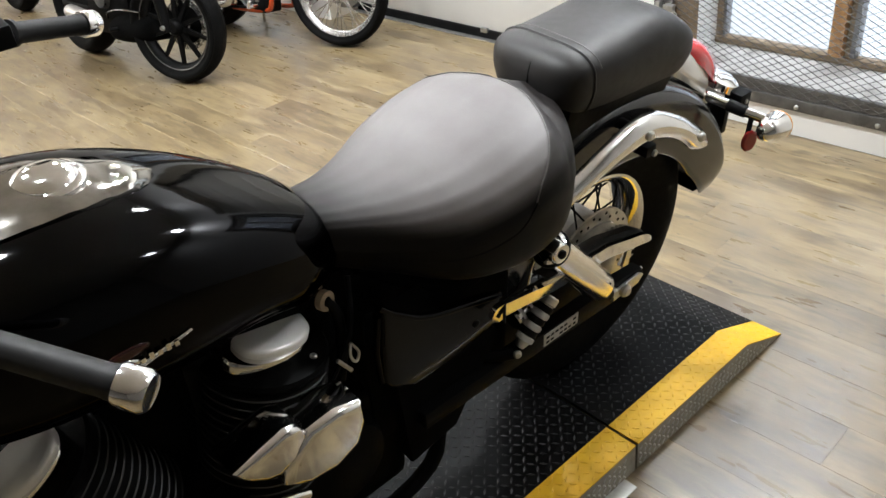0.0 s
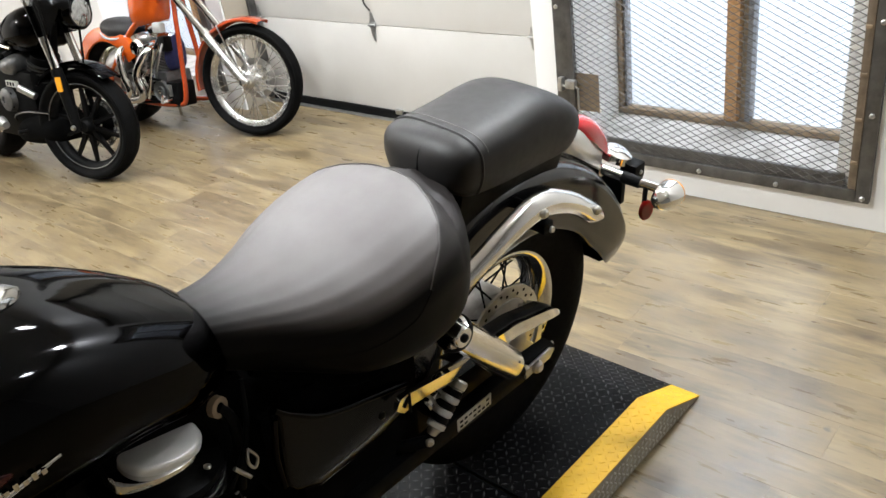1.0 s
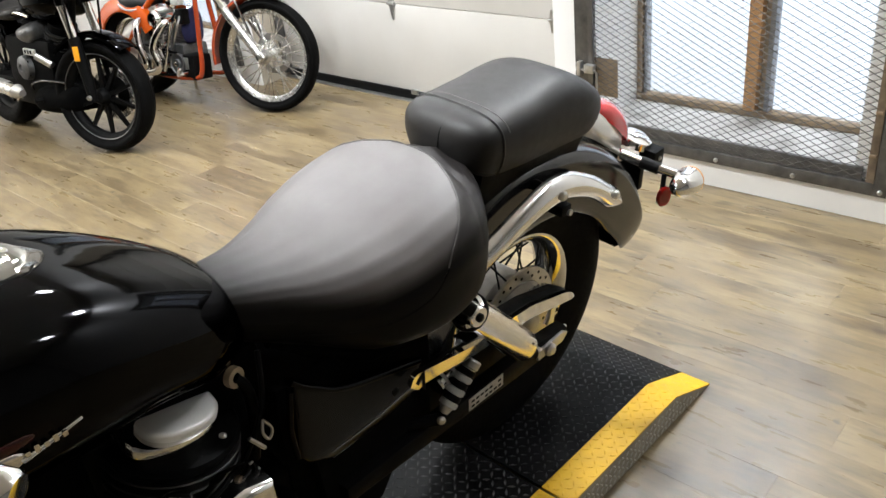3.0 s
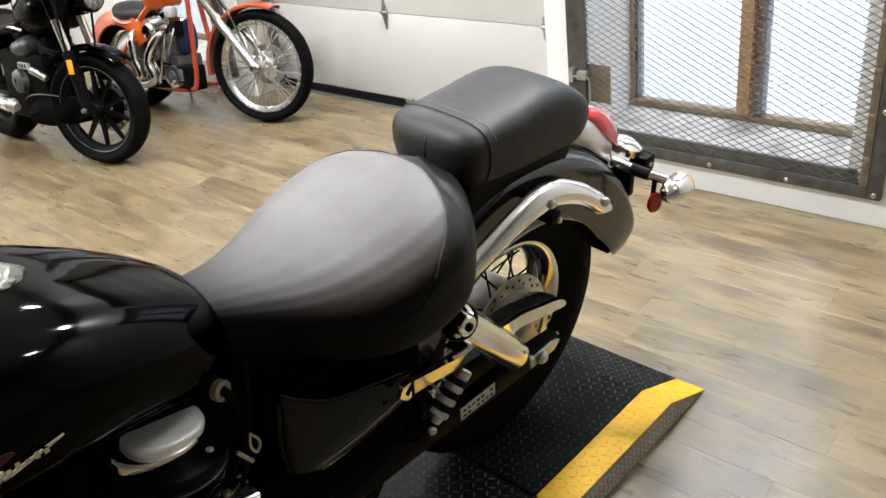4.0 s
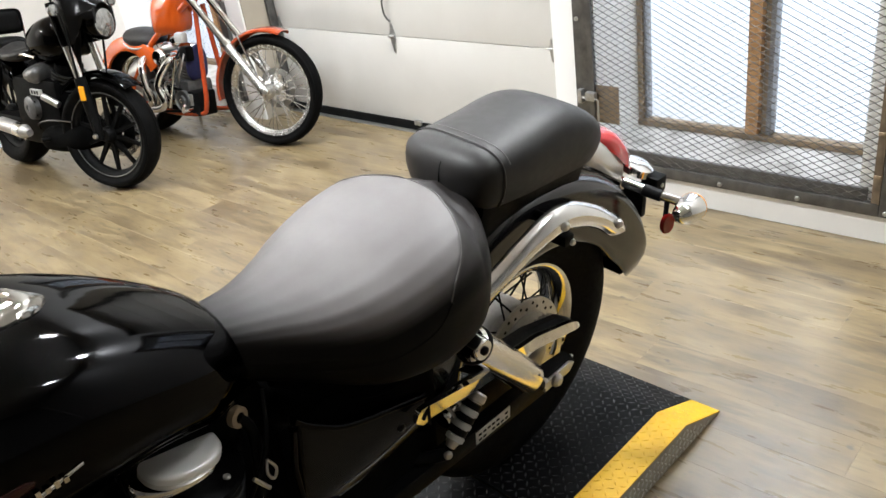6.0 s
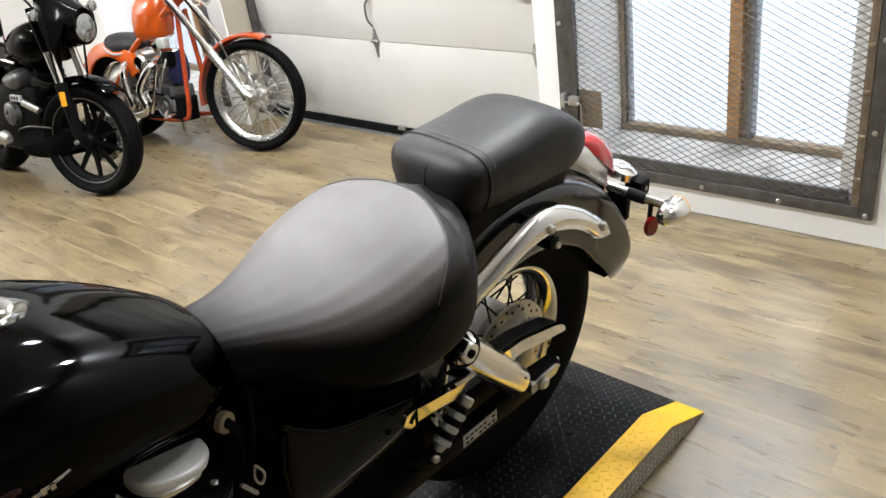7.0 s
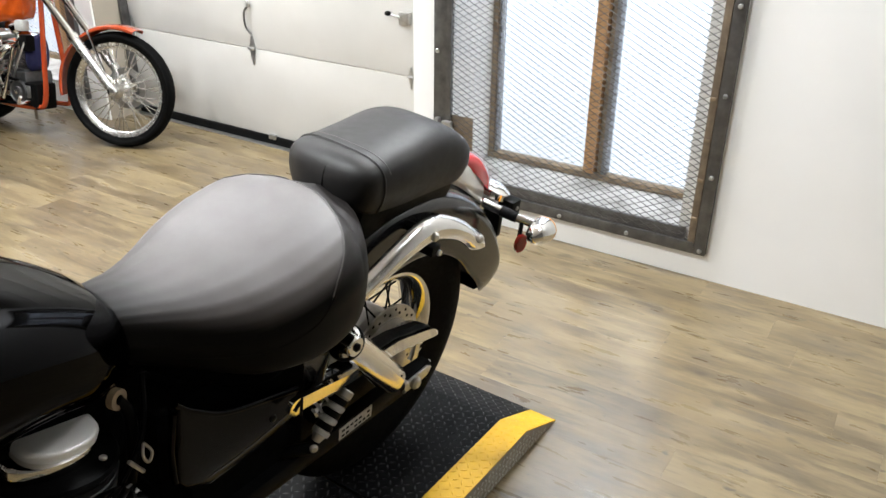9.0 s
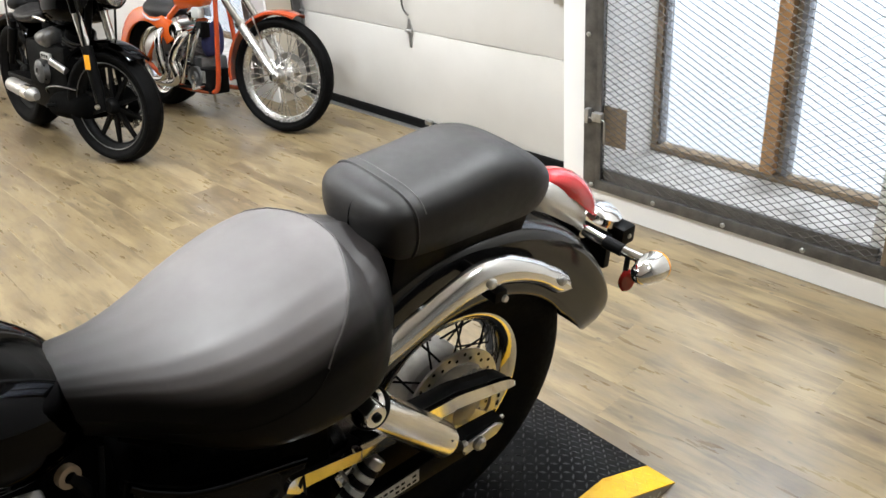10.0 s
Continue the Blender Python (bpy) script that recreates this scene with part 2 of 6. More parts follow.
M_BADGE = mat("dark_red_badge", (0.030, 0.002, 0.002), (0.020, 0.0015, 0.0015), rough=0.2)
M_AMBER = mat("amber_lens", (0.95, 0.40, 0.02), (0.88, 0.33, 0.02), rough=0.15, coat=0.6)
M_WHITEPLAST = mat("white_sticker", (0.46, 0.46, 0.43), (0.36, 0.36, 0.34), rough=0.45, scale=60)
M_DARKALLOY = mat("dark_cast_alloy", (0.16, 0.16, 0.16), (0.09, 0.09, 0.09), rough=0.4, metal=0.8, scale=24)
M_CLEARPLAST = mat("pale_housing", (0.66, 0.64, 0.60), (0.60, 0.58, 0.55), rough=0.14, metal=0.55, coat=0.6)
M_ORANGE = mat("orange_paint", (0.54, 0.086, 0.008), (0.48, 0.070, 0.007), rough=0.14, coat=0.9, scale=6)
M_ORANGERED = mat("orange_red_frame", (0.40, 0.056, 0.014), (0.30, 0.041, 0.011), rough=0.2, coat=0.7, scale=9)
M_REDPAINT = mat("red_paint", (0.45, 0.012, 0.015), rough=0.15, coat=0.8)
M_LAMPGLASS = mat("headlamp_glass", (0.40, 0.40, 0.39), (0.16, 0.16, 0.155), rough=0.1, metal=0.7, scale=45, coat=1.0)
M_BLUE = mat("dark_blue_cloth", (0.012, 0.014, 0.07), rough=0.7)


# ---- shapes ----
def part(name, bm, material, parent=None, label="", sharp=38, kind=""):
    """Links a bmesh as one mesh object under a thing or a part."""
    me = bpy.data.meshes.new(name)
    bmesh.ops.recalc_face_normals(bm, faces=bm.faces)
    bm.to_mesh(me)
    bm.free()
    me.materials.append(material)
    me.polygons.foreach_set("use_smooth", [True] * len(me.polygons))
    me.set_sharp_from_angle(angle=radians(sharp))
    ob = new(name, me)
    if parent is not None:
        ob.parent = parent
    return tagged(ob, label=label, kind=kind)


def thing(name, matrix, label, category, group="", kind=""):
    ob = new(name)
    ob.empty_display_size = 0.1
    ob.matrix_world = matrix
    return tagged(ob, label, category, group, kind)


def box(bm, x0, x1, y0, y1, z0, z1, bevel=0.0, seg=2):
    r = bmesh.ops.create_cube(bm, size=1.0, matrix=Matrix.Translation(((x0 + x1) / 2, (y0 + y1) / 2, (z0 + z1) / 2)) @ Matrix.Diagonal((x1 - x0, y1 - y0, z1 - z0, 1)))
    if bevel:
        es = list({e for v in r["verts"] for e in v.link_edges})
        bmesh.ops.bevel(bm, geom=es, offset=bevel, segments=seg, affect="EDGES", profile=0.6)
    return bm


def boxed(x0, x1, y0, y1, z0, z1, bevel=0.0, seg=2):
    return box(bmesh.new(), x0, x1, y0, y1, z0, z1, bevel, seg)


def loft(bm, rings, closed=True, cap=True):
    rows = [[bm.verts.new(p) for p in ring] for ring in rings]
    n = len(rings[0])
    for a, b in zip(rows, rows[1:]):
        for i in range(n if closed else n - 1):
            j = (i + 1) % n
            bm.faces.new((a[i], a[j], b[j], b[i]))
    if cap and closed:
        bm.faces.new(rows[0])
        bm.faces.new(rows[-1])
    return bm


def catmull(pts, per):
    """A smooth line through points (tuples of any length), per steps a span."""
    out, n = [], len(pts)
    for i in range(n - 1):
        p0, p1, p2, p3 = (pts[max(i - 1, 0)], pts[i], pts[i + 1], pts[min(i + 2, n - 1)])
        for k in range(per):
            s = k / per
            out.append(tuple(0.5 * (2 * b + (c - a) * s + (2 * a - 5 * b + 4 * c - d) * s * s + (3 * b - a - 3 * c + d) * s ** 3) for a, b, c, d in zip(p0, p1, p2, p3)))
    out.append(tuple(pts[-1]))
    return out


def tube(bm, pts, r, seg=12, smooth=0, cap=True):
    """A round bar along points; r may be a list."""
    rs = list(r) if isinstance(r, (list, tuple)) else [r] * len(pts)
    if smooth:
        q = catmull([(*p, a) for p, a in zip(pts, rs)], smooth)
        pts, rs = [p[:3] for p in q], [p[3] for p in q]
    pts = [Vector(p) for p in pts]
    side, rings = None, []
    for i, p in enumerate(pts):
        d = (pts[min(i + 1, len(pts) - 1)] - pts[max(i - 1, 0)]).normalized()
        if side is None:
            side = d.orthogonal().normalized()
        side = (side - d * side.dot(d)).normalized()
        up = d.cross(side)
        rings.append([p + rs[i] * (math.cos(a) * side + math.sin(a) * up) for a in (2 * math.pi * k / seg for k in range(seg))])
    return loft(bm, rings, True, cap)


def tubed(pts, r, seg=12, smooth=0):
    return tube(bmesh.new(), pts, r, seg, smooth)


def lathe(bm, profile, centre, axis, seg=48, closed=True):
    """Turns a profile of (radius, height along axis) about an axis."""
    axis = Vector(axis).normalized()
    a = axis.orthogonal().normalized()
    b = axis.cross(a)
    c = Vector(centre)
    rows = []
    for k in range(seg):
        t = 2 * math.pi * k / seg
        d = math.cos(t) * a + math.sin(t) * b
        rows.append([bm.verts.new(c + max(r, 1e-5) * d + h * axis) for r, h in profile])
    n = len(profile)
    for k in range(seg):
        p, q = rows[k], rows[(k + 1) % seg]
        for i in range(n if closed else n - 1):
            j = (i + 1) % n
            bm.faces.new((p[i], p[j], q[j], q[i]))
    if not closed:
        bmesh.ops.remove_doubles(bm, verts=bm.verts, dist=2e-5)
    return bm


def lathed(profile, centre, axis, seg=48, closed=True):
    return lathe(bmesh.new(), profile, centre, axis, seg, closed)


def slab(bm, outline, y0, y1, bevel=0.0, seg=2):
    """A plate from an outline of (x, z), between two y."""
    a = [bm.verts.new((x, y0, z)) for x, z in outline]
    b = [bm.verts.new((x, y1, z)) for x, z in outline]
    f1, f2 = bm.faces.new(a), bm.faces.new(b[::-1])
    n = len(a)
    for i in range(n):
        bm.faces.new((a[i], b[i], b[(i + 1) % n], a[(i + 1) % n]))
    if bevel:
        bmesh.ops.bevel(bm, geom=list(f1.edges) + list(f2.edges), offset=bevel, segments=seg, affect="EDGES", profile=0.6)
    return bm


def ball(bm, c, sx, sy, sz, u=20, v=12):
    bmesh.ops.create_uvsphere(bm, u_segments=u, v_segments=v, radius=1.0, matrix=Matrix.Translation(c) @ Matrix.Diagonal((sx, sy, sz, 1)))
    return bm


def bolt(parent, p, axis, r=0.008, h=0.006, material=None, name="bolt"):
    return part(name, lathed([(0, h), (r * 0.6, h), (r, h * 0.55), (r, 0), (0, 0)], p, axis, 12, False), material or M_CHROME, parent)


# ---- the room ----
DOOR_X, WALL_X, GLASS_X = 2.97, 2.73, 3.10
X0, X1, Y0, Y1 = -6.5, 3.2, -3.6, 9.4


def setting(name, bm, material, label="", sharp=38):
    return tagged(part(name, bm, material, None, label, sharp), kind="structure")


setting("floor", boxed(X0 - 0.2, 3.18, Y0 - 0.2, Y1 + 0.2, -0.20, -0.006), M_SUBFLOOR, "pale oak-look vinyl plank floor")
setting("ceiling", boxed(X0, WALL_X, Y0, Y1, CEILING, CEILING + 0.15), M_CEIL, "plain painted showroom ceiling")

# openings along the window wall, as (y from, y to, bottom, top)
WIN_1, DOOR, WIN_2 = (0.711, 1.786, 0.166, 2.2), (1.998, 4.285, 0.0, 2.45), (4.535, 5.79, 0.166, 2.2)
_b = bmesh.new()
for _y0, _y1 in ((Y0, WIN_1[0]), (WIN_1[1], DOOR[0]), (DOOR[1], WIN_2[0]), (WIN_2[1], Y1)):
    box(_b, WALL_X, DOOR_X + 0.12, _y0, _y1, -0.006, CEILING)
for _o in (WIN_1, DOOR, WIN_2):
    if _o[2] > 0:
        box(_b, WALL_X, DOOR_X + 0.12, _o[0], _o[1], -0.006, _o[2])
    box(_b, WALL_X, DOOR_X + 0.12, _o[0], _o[1], _o[3], CEILING)
wall_east = setting("wall_east", _b, M_WALL, "white painted wall with two caged windows and a garage door")
setting("wall_west", boxed(X0 - 0.15, X0, Y0, Y1, 0, CEILING), M_FARWALL, "unseen closing wall, grey to dim reflections")
setting("wall_south", boxed(X0, WALL_X, Y0 - 0.15, Y0, 0, CEILING), M_FARWALL, "unseen closing wall, grey to dim reflections")
setting("wall_north", boxed(X0, WALL_X, Y1, Y1 + 0.15, 0, CEILING), M_WALL, "plain white painted wall")
tagged(part("door_reveal", boxed(WALL_X + 0.012, DOOR_X - 0.002, DOOR[1] - 0.006, DOOR[1] - 0.001, 0, DOOR[3]), M_REVEAL, wall_east, "tan reveal beside the garage door"))

backdrop = tagged(part("backdrop", boxed(4.3, 4.35, -2.0, 8.5, -2.0, 4.5), M_DAY, None, "bright overcast daylight outside the windows"), kind="structure")

# round lamps on the ceiling
_first = None
for _x, _y in LAMP_SPOTS + [FAR_CORNER]:
    if _first is None:
        _first = thing("ceiling_light", pose(_x, _y, CEILING), "white ceiling lamp on a short stem", "ceiling light", "ceiling lamps")
        part("canopy", lathed([(0, 0), (0.06, 0), (0.055, -0.015), (0.02, -0.024), (0, -0.024)], (0, 0, 0), (0, 0, 1), 32, False), M_WALL, _first)
        part("stem", tubed([(0, 0, -0.02), (0, 0, -0.175)], 0.008, 10), M_WALL, _first)
        part("cap", lathed([(0, -0.172), (0.03, -0.172), (0.045, -0.18), (0.045, -0.195), (0, -0.198)], (0, 0, 0), (0, 0, 1), 24, False), M_WALL, _first)
    else:
        copy_thing(_first, pose(_x, _y, CEILING))


def mesh_panel(owner, x, ay0, ay1, az0, az1):
    """Expanded mesh: slanted strands, each a little twisted bar."""
    lw, sw = 0.052, 0.0262
    vs, fs = [], []

    def strand(p, q):
        d = Vector((0, q[0] - p[0], q[1] - p[1])).normalized()
        n = Vector((0, -d.z, d.y)) * 0.0010
        o = Vector((0.0015, 0, 0))
        base = len(vs)
        for c in (p, q):
            c = Vector((x, *c))
            vs.extend([c - n - o, c + n - o * 0.2, c + n + o, c - n + o * 0.2])
        for i in range(4):
            j = (i + 1) % 4
            fs.append((base + i, base + j, base + 4 + j, base + 4 + i))

    for r in range(int((az1 - az0) / sw) * 2):
        for c in range(int((ay1 - ay0) / lw) * 2):
            ya, yb = ay0 + c * lw / 2, ay0 + (c + 1) * lw / 2
            za, zb = az0 + r * sw / 2, az0 + (r + 1) * sw / 2
            strand(*(((ya, za), (yb, zb)) if (r + c) % 2 == 0 else ((ya, zb), (yb, za))))
    me = bpy.data.meshes.new("mesh_panel")
    me.from_pydata([tuple(v) for v in vs], [], fs)
    me.materials.append(M_MESH)
    ob = new("mesh_panel", me)
    ob.parent = owner
    return tagged(ob, "dark expanded steel mesh", kind="stuff")


def caged_window(name, y0, y1, z0, z1, with_latch, cage=True):
    """A deep window: pane, timber mullion and rails at the back, a hinged steel cage in front."""
    w = tagged(new(name), "deep window behind a bolted steel frame of expanded mesh", "window", kind="structure")
    t = z1
    gx = GLASS_X
    part("window_sill", boxed(WALL_X + 0.004, gx + 0.06, y0, y1, z0, z0 + 0.012, 0.003), M_SILL, w, "dusty grey-white painted sill")
    part("rail", boxed(gx - 0.035, gx + 0.03, y0, y1, z0 + 0.013, z0 + 0.042, 0.004), M_RUST, w, "worn brown lower rail")
    mid = y0 + (y1 - y0) * (0.475 if cage else 0.44)
    part("mullion", boxed(gx - 0.045, gx + 0.03, mid - 0.002, mid + 0.052, z0 + 0.044, t, 0.004), M_TIMBER, w, "orange-brown timber mullion")
    part("mullion_strip", boxed(gx - 0.028, gx + 0.03, mid - 0.052, mid - 0.030, z0 + 0.044, t, 0.003), M_ALU, w)
    part("mullion_strip", boxed(gx - 0.015, gx + 0.03, mid - 0.029, mid - 0.006, z0 + 0.044, t, 0.003), M_RUST, w)
    part("jamb_strip", boxed(gx - 0.03, gx + 0.03, y1 - 0.028, y1 - 0.002, z0 + 0.044, t, 0.003), M_RUST, w, "brown side strip")
    part("jamb_strip", boxed(gx - 0.02, gx + 0.03, y1 - 0.042, y1 - 0.030, z0 + 0.044, t, 0.003), M_ALU, w)
    part("jamb_strip", boxed(gx - 0.02, gx + 0.03, y0 + 0.002, y0 + 0.036, z0 + 0.044, t, 0.003), M_ALU, w)
    for a, b in ((y0 + 0.037, mid - 0.053), (mid + 0.053, y1 - 0.043)):
        p = part("pane", boxed(gx + 0.008, gx + 0.013, a, b, z0 + 0.044, t), M_PANE, w)
        p.visible_shadow = False
    # steel cage: flat bar round the opening, an inner angle, the mesh
    fx0, fx1 = WALL_X - 0.028, WALL_X - 0.001
    oy0, oy1, oz0, oz1 = y0 - 0.125, y1 + 0.085, z0 - 0.052, z1 + 0.09
    bar, thin = 0.064, 0.046
    frame_bm = bmesh.new()
    if not cage:
        # a steel post beside the opening and the mesh close to the pane
        fr = part("cage_frame", box(frame_bm, fx0, fx1, oy0 + 0.02, oy0 + 0.085, oz0, oz1, 0.002), M_STEEL, w, "dark raw steel post")
        part("jamb_post", boxed(gx - 0.055, gx - 0.032, y1 - 0.060, y1 - 0.002, z0 + 0.044, z1, 0.003), M_STEEL, w)
        mesh_panel(w, gx - 0.052, y0 + 0.01, y1 - 0.062, z0 + 0.046, z1 - 0.01)
        return w
    box(frame_bm, fx0, fx1, oy0, oy0 + thin, oz0, oz1, 0.002)
    box(frame_bm, fx0, fx1, oy1 - bar, oy1, oz0, oz1, 0.002)
    box(frame_bm, fx0, fx1, oy0 + thin + 0.0005, oy1 - bar - 0.0005, oz0, oz0 + thin, 0.002)
    box(frame_bm, fx0, fx1, oy0 + thin + 0.0005, oy1 - bar - 0.0005, oz1 - bar, oz1, 0.002)
    fr = part("cage_frame", frame_bm, M_STEEL, w, "dark raw steel flat-bar frame")
    iy0, iy1, iz0, iz1 = oy0 + thin, oy1 - bar, oz0 + thin, oz1 - bar
    ang = bmesh.new()
    box(ang, fx0 + 0.004, fx1 + 0.012, iy0 + 0.001, iy0 + 0.030, iz0 + 0.001, iz1 - 0.001, 0.002)
    box(ang, fx0 - 0.002, fx0 + 0.0035, iy0 + 0.001, iy0 + 0.006, iz0 + 0.001, iz1 - 0.001, 0.001)
    part("angle_iron", ang, M_BROWN, w, "brown angle iron")
    ang = bmesh.new()
    box(ang, fx0 - 0.004, fx0 + 0.012, iy1 - 0.026, iy1 - 0.001, iz0 + 0.001, iz1 - 0.001, 0.002)
    part("angle_iron", ang, M_STEEL, w)
    ang = bmesh.new()
    box(ang, fx0 + 0.010, fx0 + 0.026, iy0 + 0.046, iy1 - 0.027, iz0 + 0.001, iz0 + 0.050, 0.002)
    part("angle_iron", ang, M_STEEL, w)
    for k in range(4):
        z = iz0 + 0.10 + 0.16 * k
        part("weld_tab", boxed(fx0 - 0.006, fx0 + 0.001, iy0 + 0.006, iy0 + 0.028, z, z + 0.012, 0.001), M_RUST, w)
    # dome-headed bolts a foot apart
    ys = [oy0 + 0.022 + 0.305 * k for k in range(5)]
    zs = [oz0 + 0.012 + 0.318 * k for k in range(7)]
    for y in ys:
        bolt(w, (fx0, min(y, oy1 - 0.02), oz0 + 0.018), (-1, 0, 0), 0.0095, 0.008, M_GALV)
    for z in zs[1:]:
        bolt(w, (fx0, oy0 + 0.022, z), (-1, 0, 0), 0.0095, 0.008, M_GALV)
        bolt(w, (fx0, oy1 - 0.020, z), (-1, 0, 0), 0.0095, 0.008, M_GALV)
    mesh_panel(w, fx0 + 0.007, iy0 + 0.004, iy1 - 0.004, iz0 + 0.002, iz1 - 0.002)
    if with_latch:
        for z in (0.318, 1.060):
            part("lock_plate", boxed(fx0 + 0.012, fx0 + 0.0155, iy1 - 0.135, iy1 + 0.004, z, z + 0.165, 0.001), M_RUST, w, "brown perforated lock plate behind the mesh")
            la = part("latch", boxed(fx0 - 0.03, fx0 - 0.0045, iy1 - 0.042, iy1 + 0.004, z + 0.105, z + 0.142, 0.004), M_GALV, w, "galvanised slide latch")
            part("latch_pin", tubed([(fx0 - 0.022, iy1 + 0.045, z + 0.116), (fx0 - 0.022, iy1 - 0.048, z + 0.116), (fx0 - 0.022, iy1 - 0.055, z + 0.108), (fx0 - 0.022, iy1 - 0.055, z + 0.02)], 0.0045, 8), M_GALV, la)
            part("keeper", boxed(fx0 - 0.028, fx0 - 0.001, iy1 + 0.022, iy1 + 0.042, z + 0.09, z + 0.15, 0.003), M_GALV, la)
    return w


window_1 = caged_window("window_1", *WIN_1, True)
window_2 = caged_window("window_2", *WIN_2, False, False)
tagged(window_2, "second deep window with steel mesh behind the orange chopper")


def garage_door():
    d = tagged(new("door_1"), "closed cream sectional garage door with steel hinges", "garage door", kind="structure")
    y0, y1 = DOOR[0] + 0.001, DOOR[1] - 0.008
    z = 0.050
    k = 0
    while z < DOOR[3] - 0.01:
        top = min(z + (0.490 if k == 0 else 0.455), DOOR[3] - 0.002)
        part("panel", boxed(DOOR_X, DOOR_X + 0.045, y0, y1, z, top - 0.003, 0.003), M_DOOR, d)
        if top < DOOR[3] - 0.05:
            for y, big in ((y0 + 0.175, 0.62), ((y0 + y1) / 2 + 0.10, 0.9), (y1 - 0.035, 0.9)):
                h = part("hinge", bmesh.new(), M_GALV, d, "galvanised kite-shaped hinge")
                bm = bmesh.new()
                for s in (1, -1):
                    pts = [(0.035, 0.004), (0.02, 0.03), (0.007, 0.075 if s > 0 else 0.10), (-0.007, 0.075 if s > 0 else 0.10), (-0.02, 0.03), (-0.035, 0.004)]
                    a = [bm.verts.new((DOOR_X - 0.006, y + 0.8 * p * big, top + s * q * big)) for p, q in pts]
                    b = [bm.verts.new((DOOR_X - 0.0005, y + 0.8 * p * big, top + s * q * big)) for p, q in pts]
                    bm.faces.new(a), bm.faces.new(b[::-1])
                    for i in range(6):
                        bm.faces.new((a[i], b[i], b[(i + 1) % 6], a[(i + 1) % 6]))
                tube(bm, [(DOOR_X - 0.012, y - 0.027 * big, top), (DOOR_X - 0.012, y + 0.027 * big, top)], 0.009 * big, 10)
                bmesh.ops.recalc_face_normals(bm, faces=bm.faces)
                bm.to_mesh(h.data)
                bm.free()
                h.data.polygons.foreach_set("use_smooth", [False] * len(h.data.polygons))
        z, k = top, k + 1
    part("bottom_seal", boxed(DOOR_X - 0.012, DOOR_X + 0.04, y0, y1, -0.004, 0.049, 0.004), M_SEAL, d, "black rubber bottom seal")
    part("threshold", boxed(DOOR_X - 0.05, DOOR_X - 0.013, y0, y1, -0.005, 0.004, 0.001), M_GALV, d)
    ym = (y0 + y1) / 2 - 0.03
    part("bottom_bracket", boxed(DOOR_X - 0.022, DOOR_X - 0.001, ym, ym + 0.05, 0.036, 0.062, 0.003), M_GALV, d)
    part("bottom_bracket", boxed(DOOR_X - 0.016, DOOR_X - 0.001, y0 + 0.004, y0 + 0.028, 0.04, 0.17, 0.002), M_GALV, d)
    yh = (y0 + y1) / 2 + 0.10
    part("pull_loop", tubed([(DOOR_X - 0.01, yh - 0.004, 0.62), (DOOR_X - 0.02, yh + 0.022, 0.66), (DOOR_X - 0.022, yh + 0.024, 0.73), (DOOR_X - 0.015, yh + 0.004, 0.765)], 0.0055, 10, 4), M_STEEL, d, "dark pull loop")
    part("pull_loop_eye", ball(bmesh.new(), (DOOR_X - 0.012, yh, 0.78), 0.012, 0.014, 0.018, 12, 8), M_GALV, d)
    # side lock bolt near the jamb
    lk = part("slide_lock", boxed(DOOR_X - 0.03, DOOR_X - 0.001, y0 + 0.17, y0 + 0.23, 0.79, 0.85, 0.006), M_GALV, d, "galvanised slide lock with a black knob")
    part("lock_lever", tubed([(DOOR_X - 0.03, y0 + 0.22, 0.825), (DOOR_X - 0.035, y0 + 0.27, 0.835)], 0.007, 10), M_GALV, lk)
    part("knob", ball(bmesh.new(), (DOOR_X - 0.036, y0 + 0.285, 0.838), 0.012, 0.02, 0.012, 12, 8), M_SEAL, lk)
    return d


garage_door()
# roller track on the door's far side
track = tagged(part("door_track", boxed(DOOR_X - 0.06, DOOR_X - 0.004, DOOR[1] - 0.032, DOOR[1] - 0.012, 0.03, DOOR[3] - 0.02, 0.004), M_STEEL, None, "dark steel roller track beside the garage door"), category="door track", kind="structure")


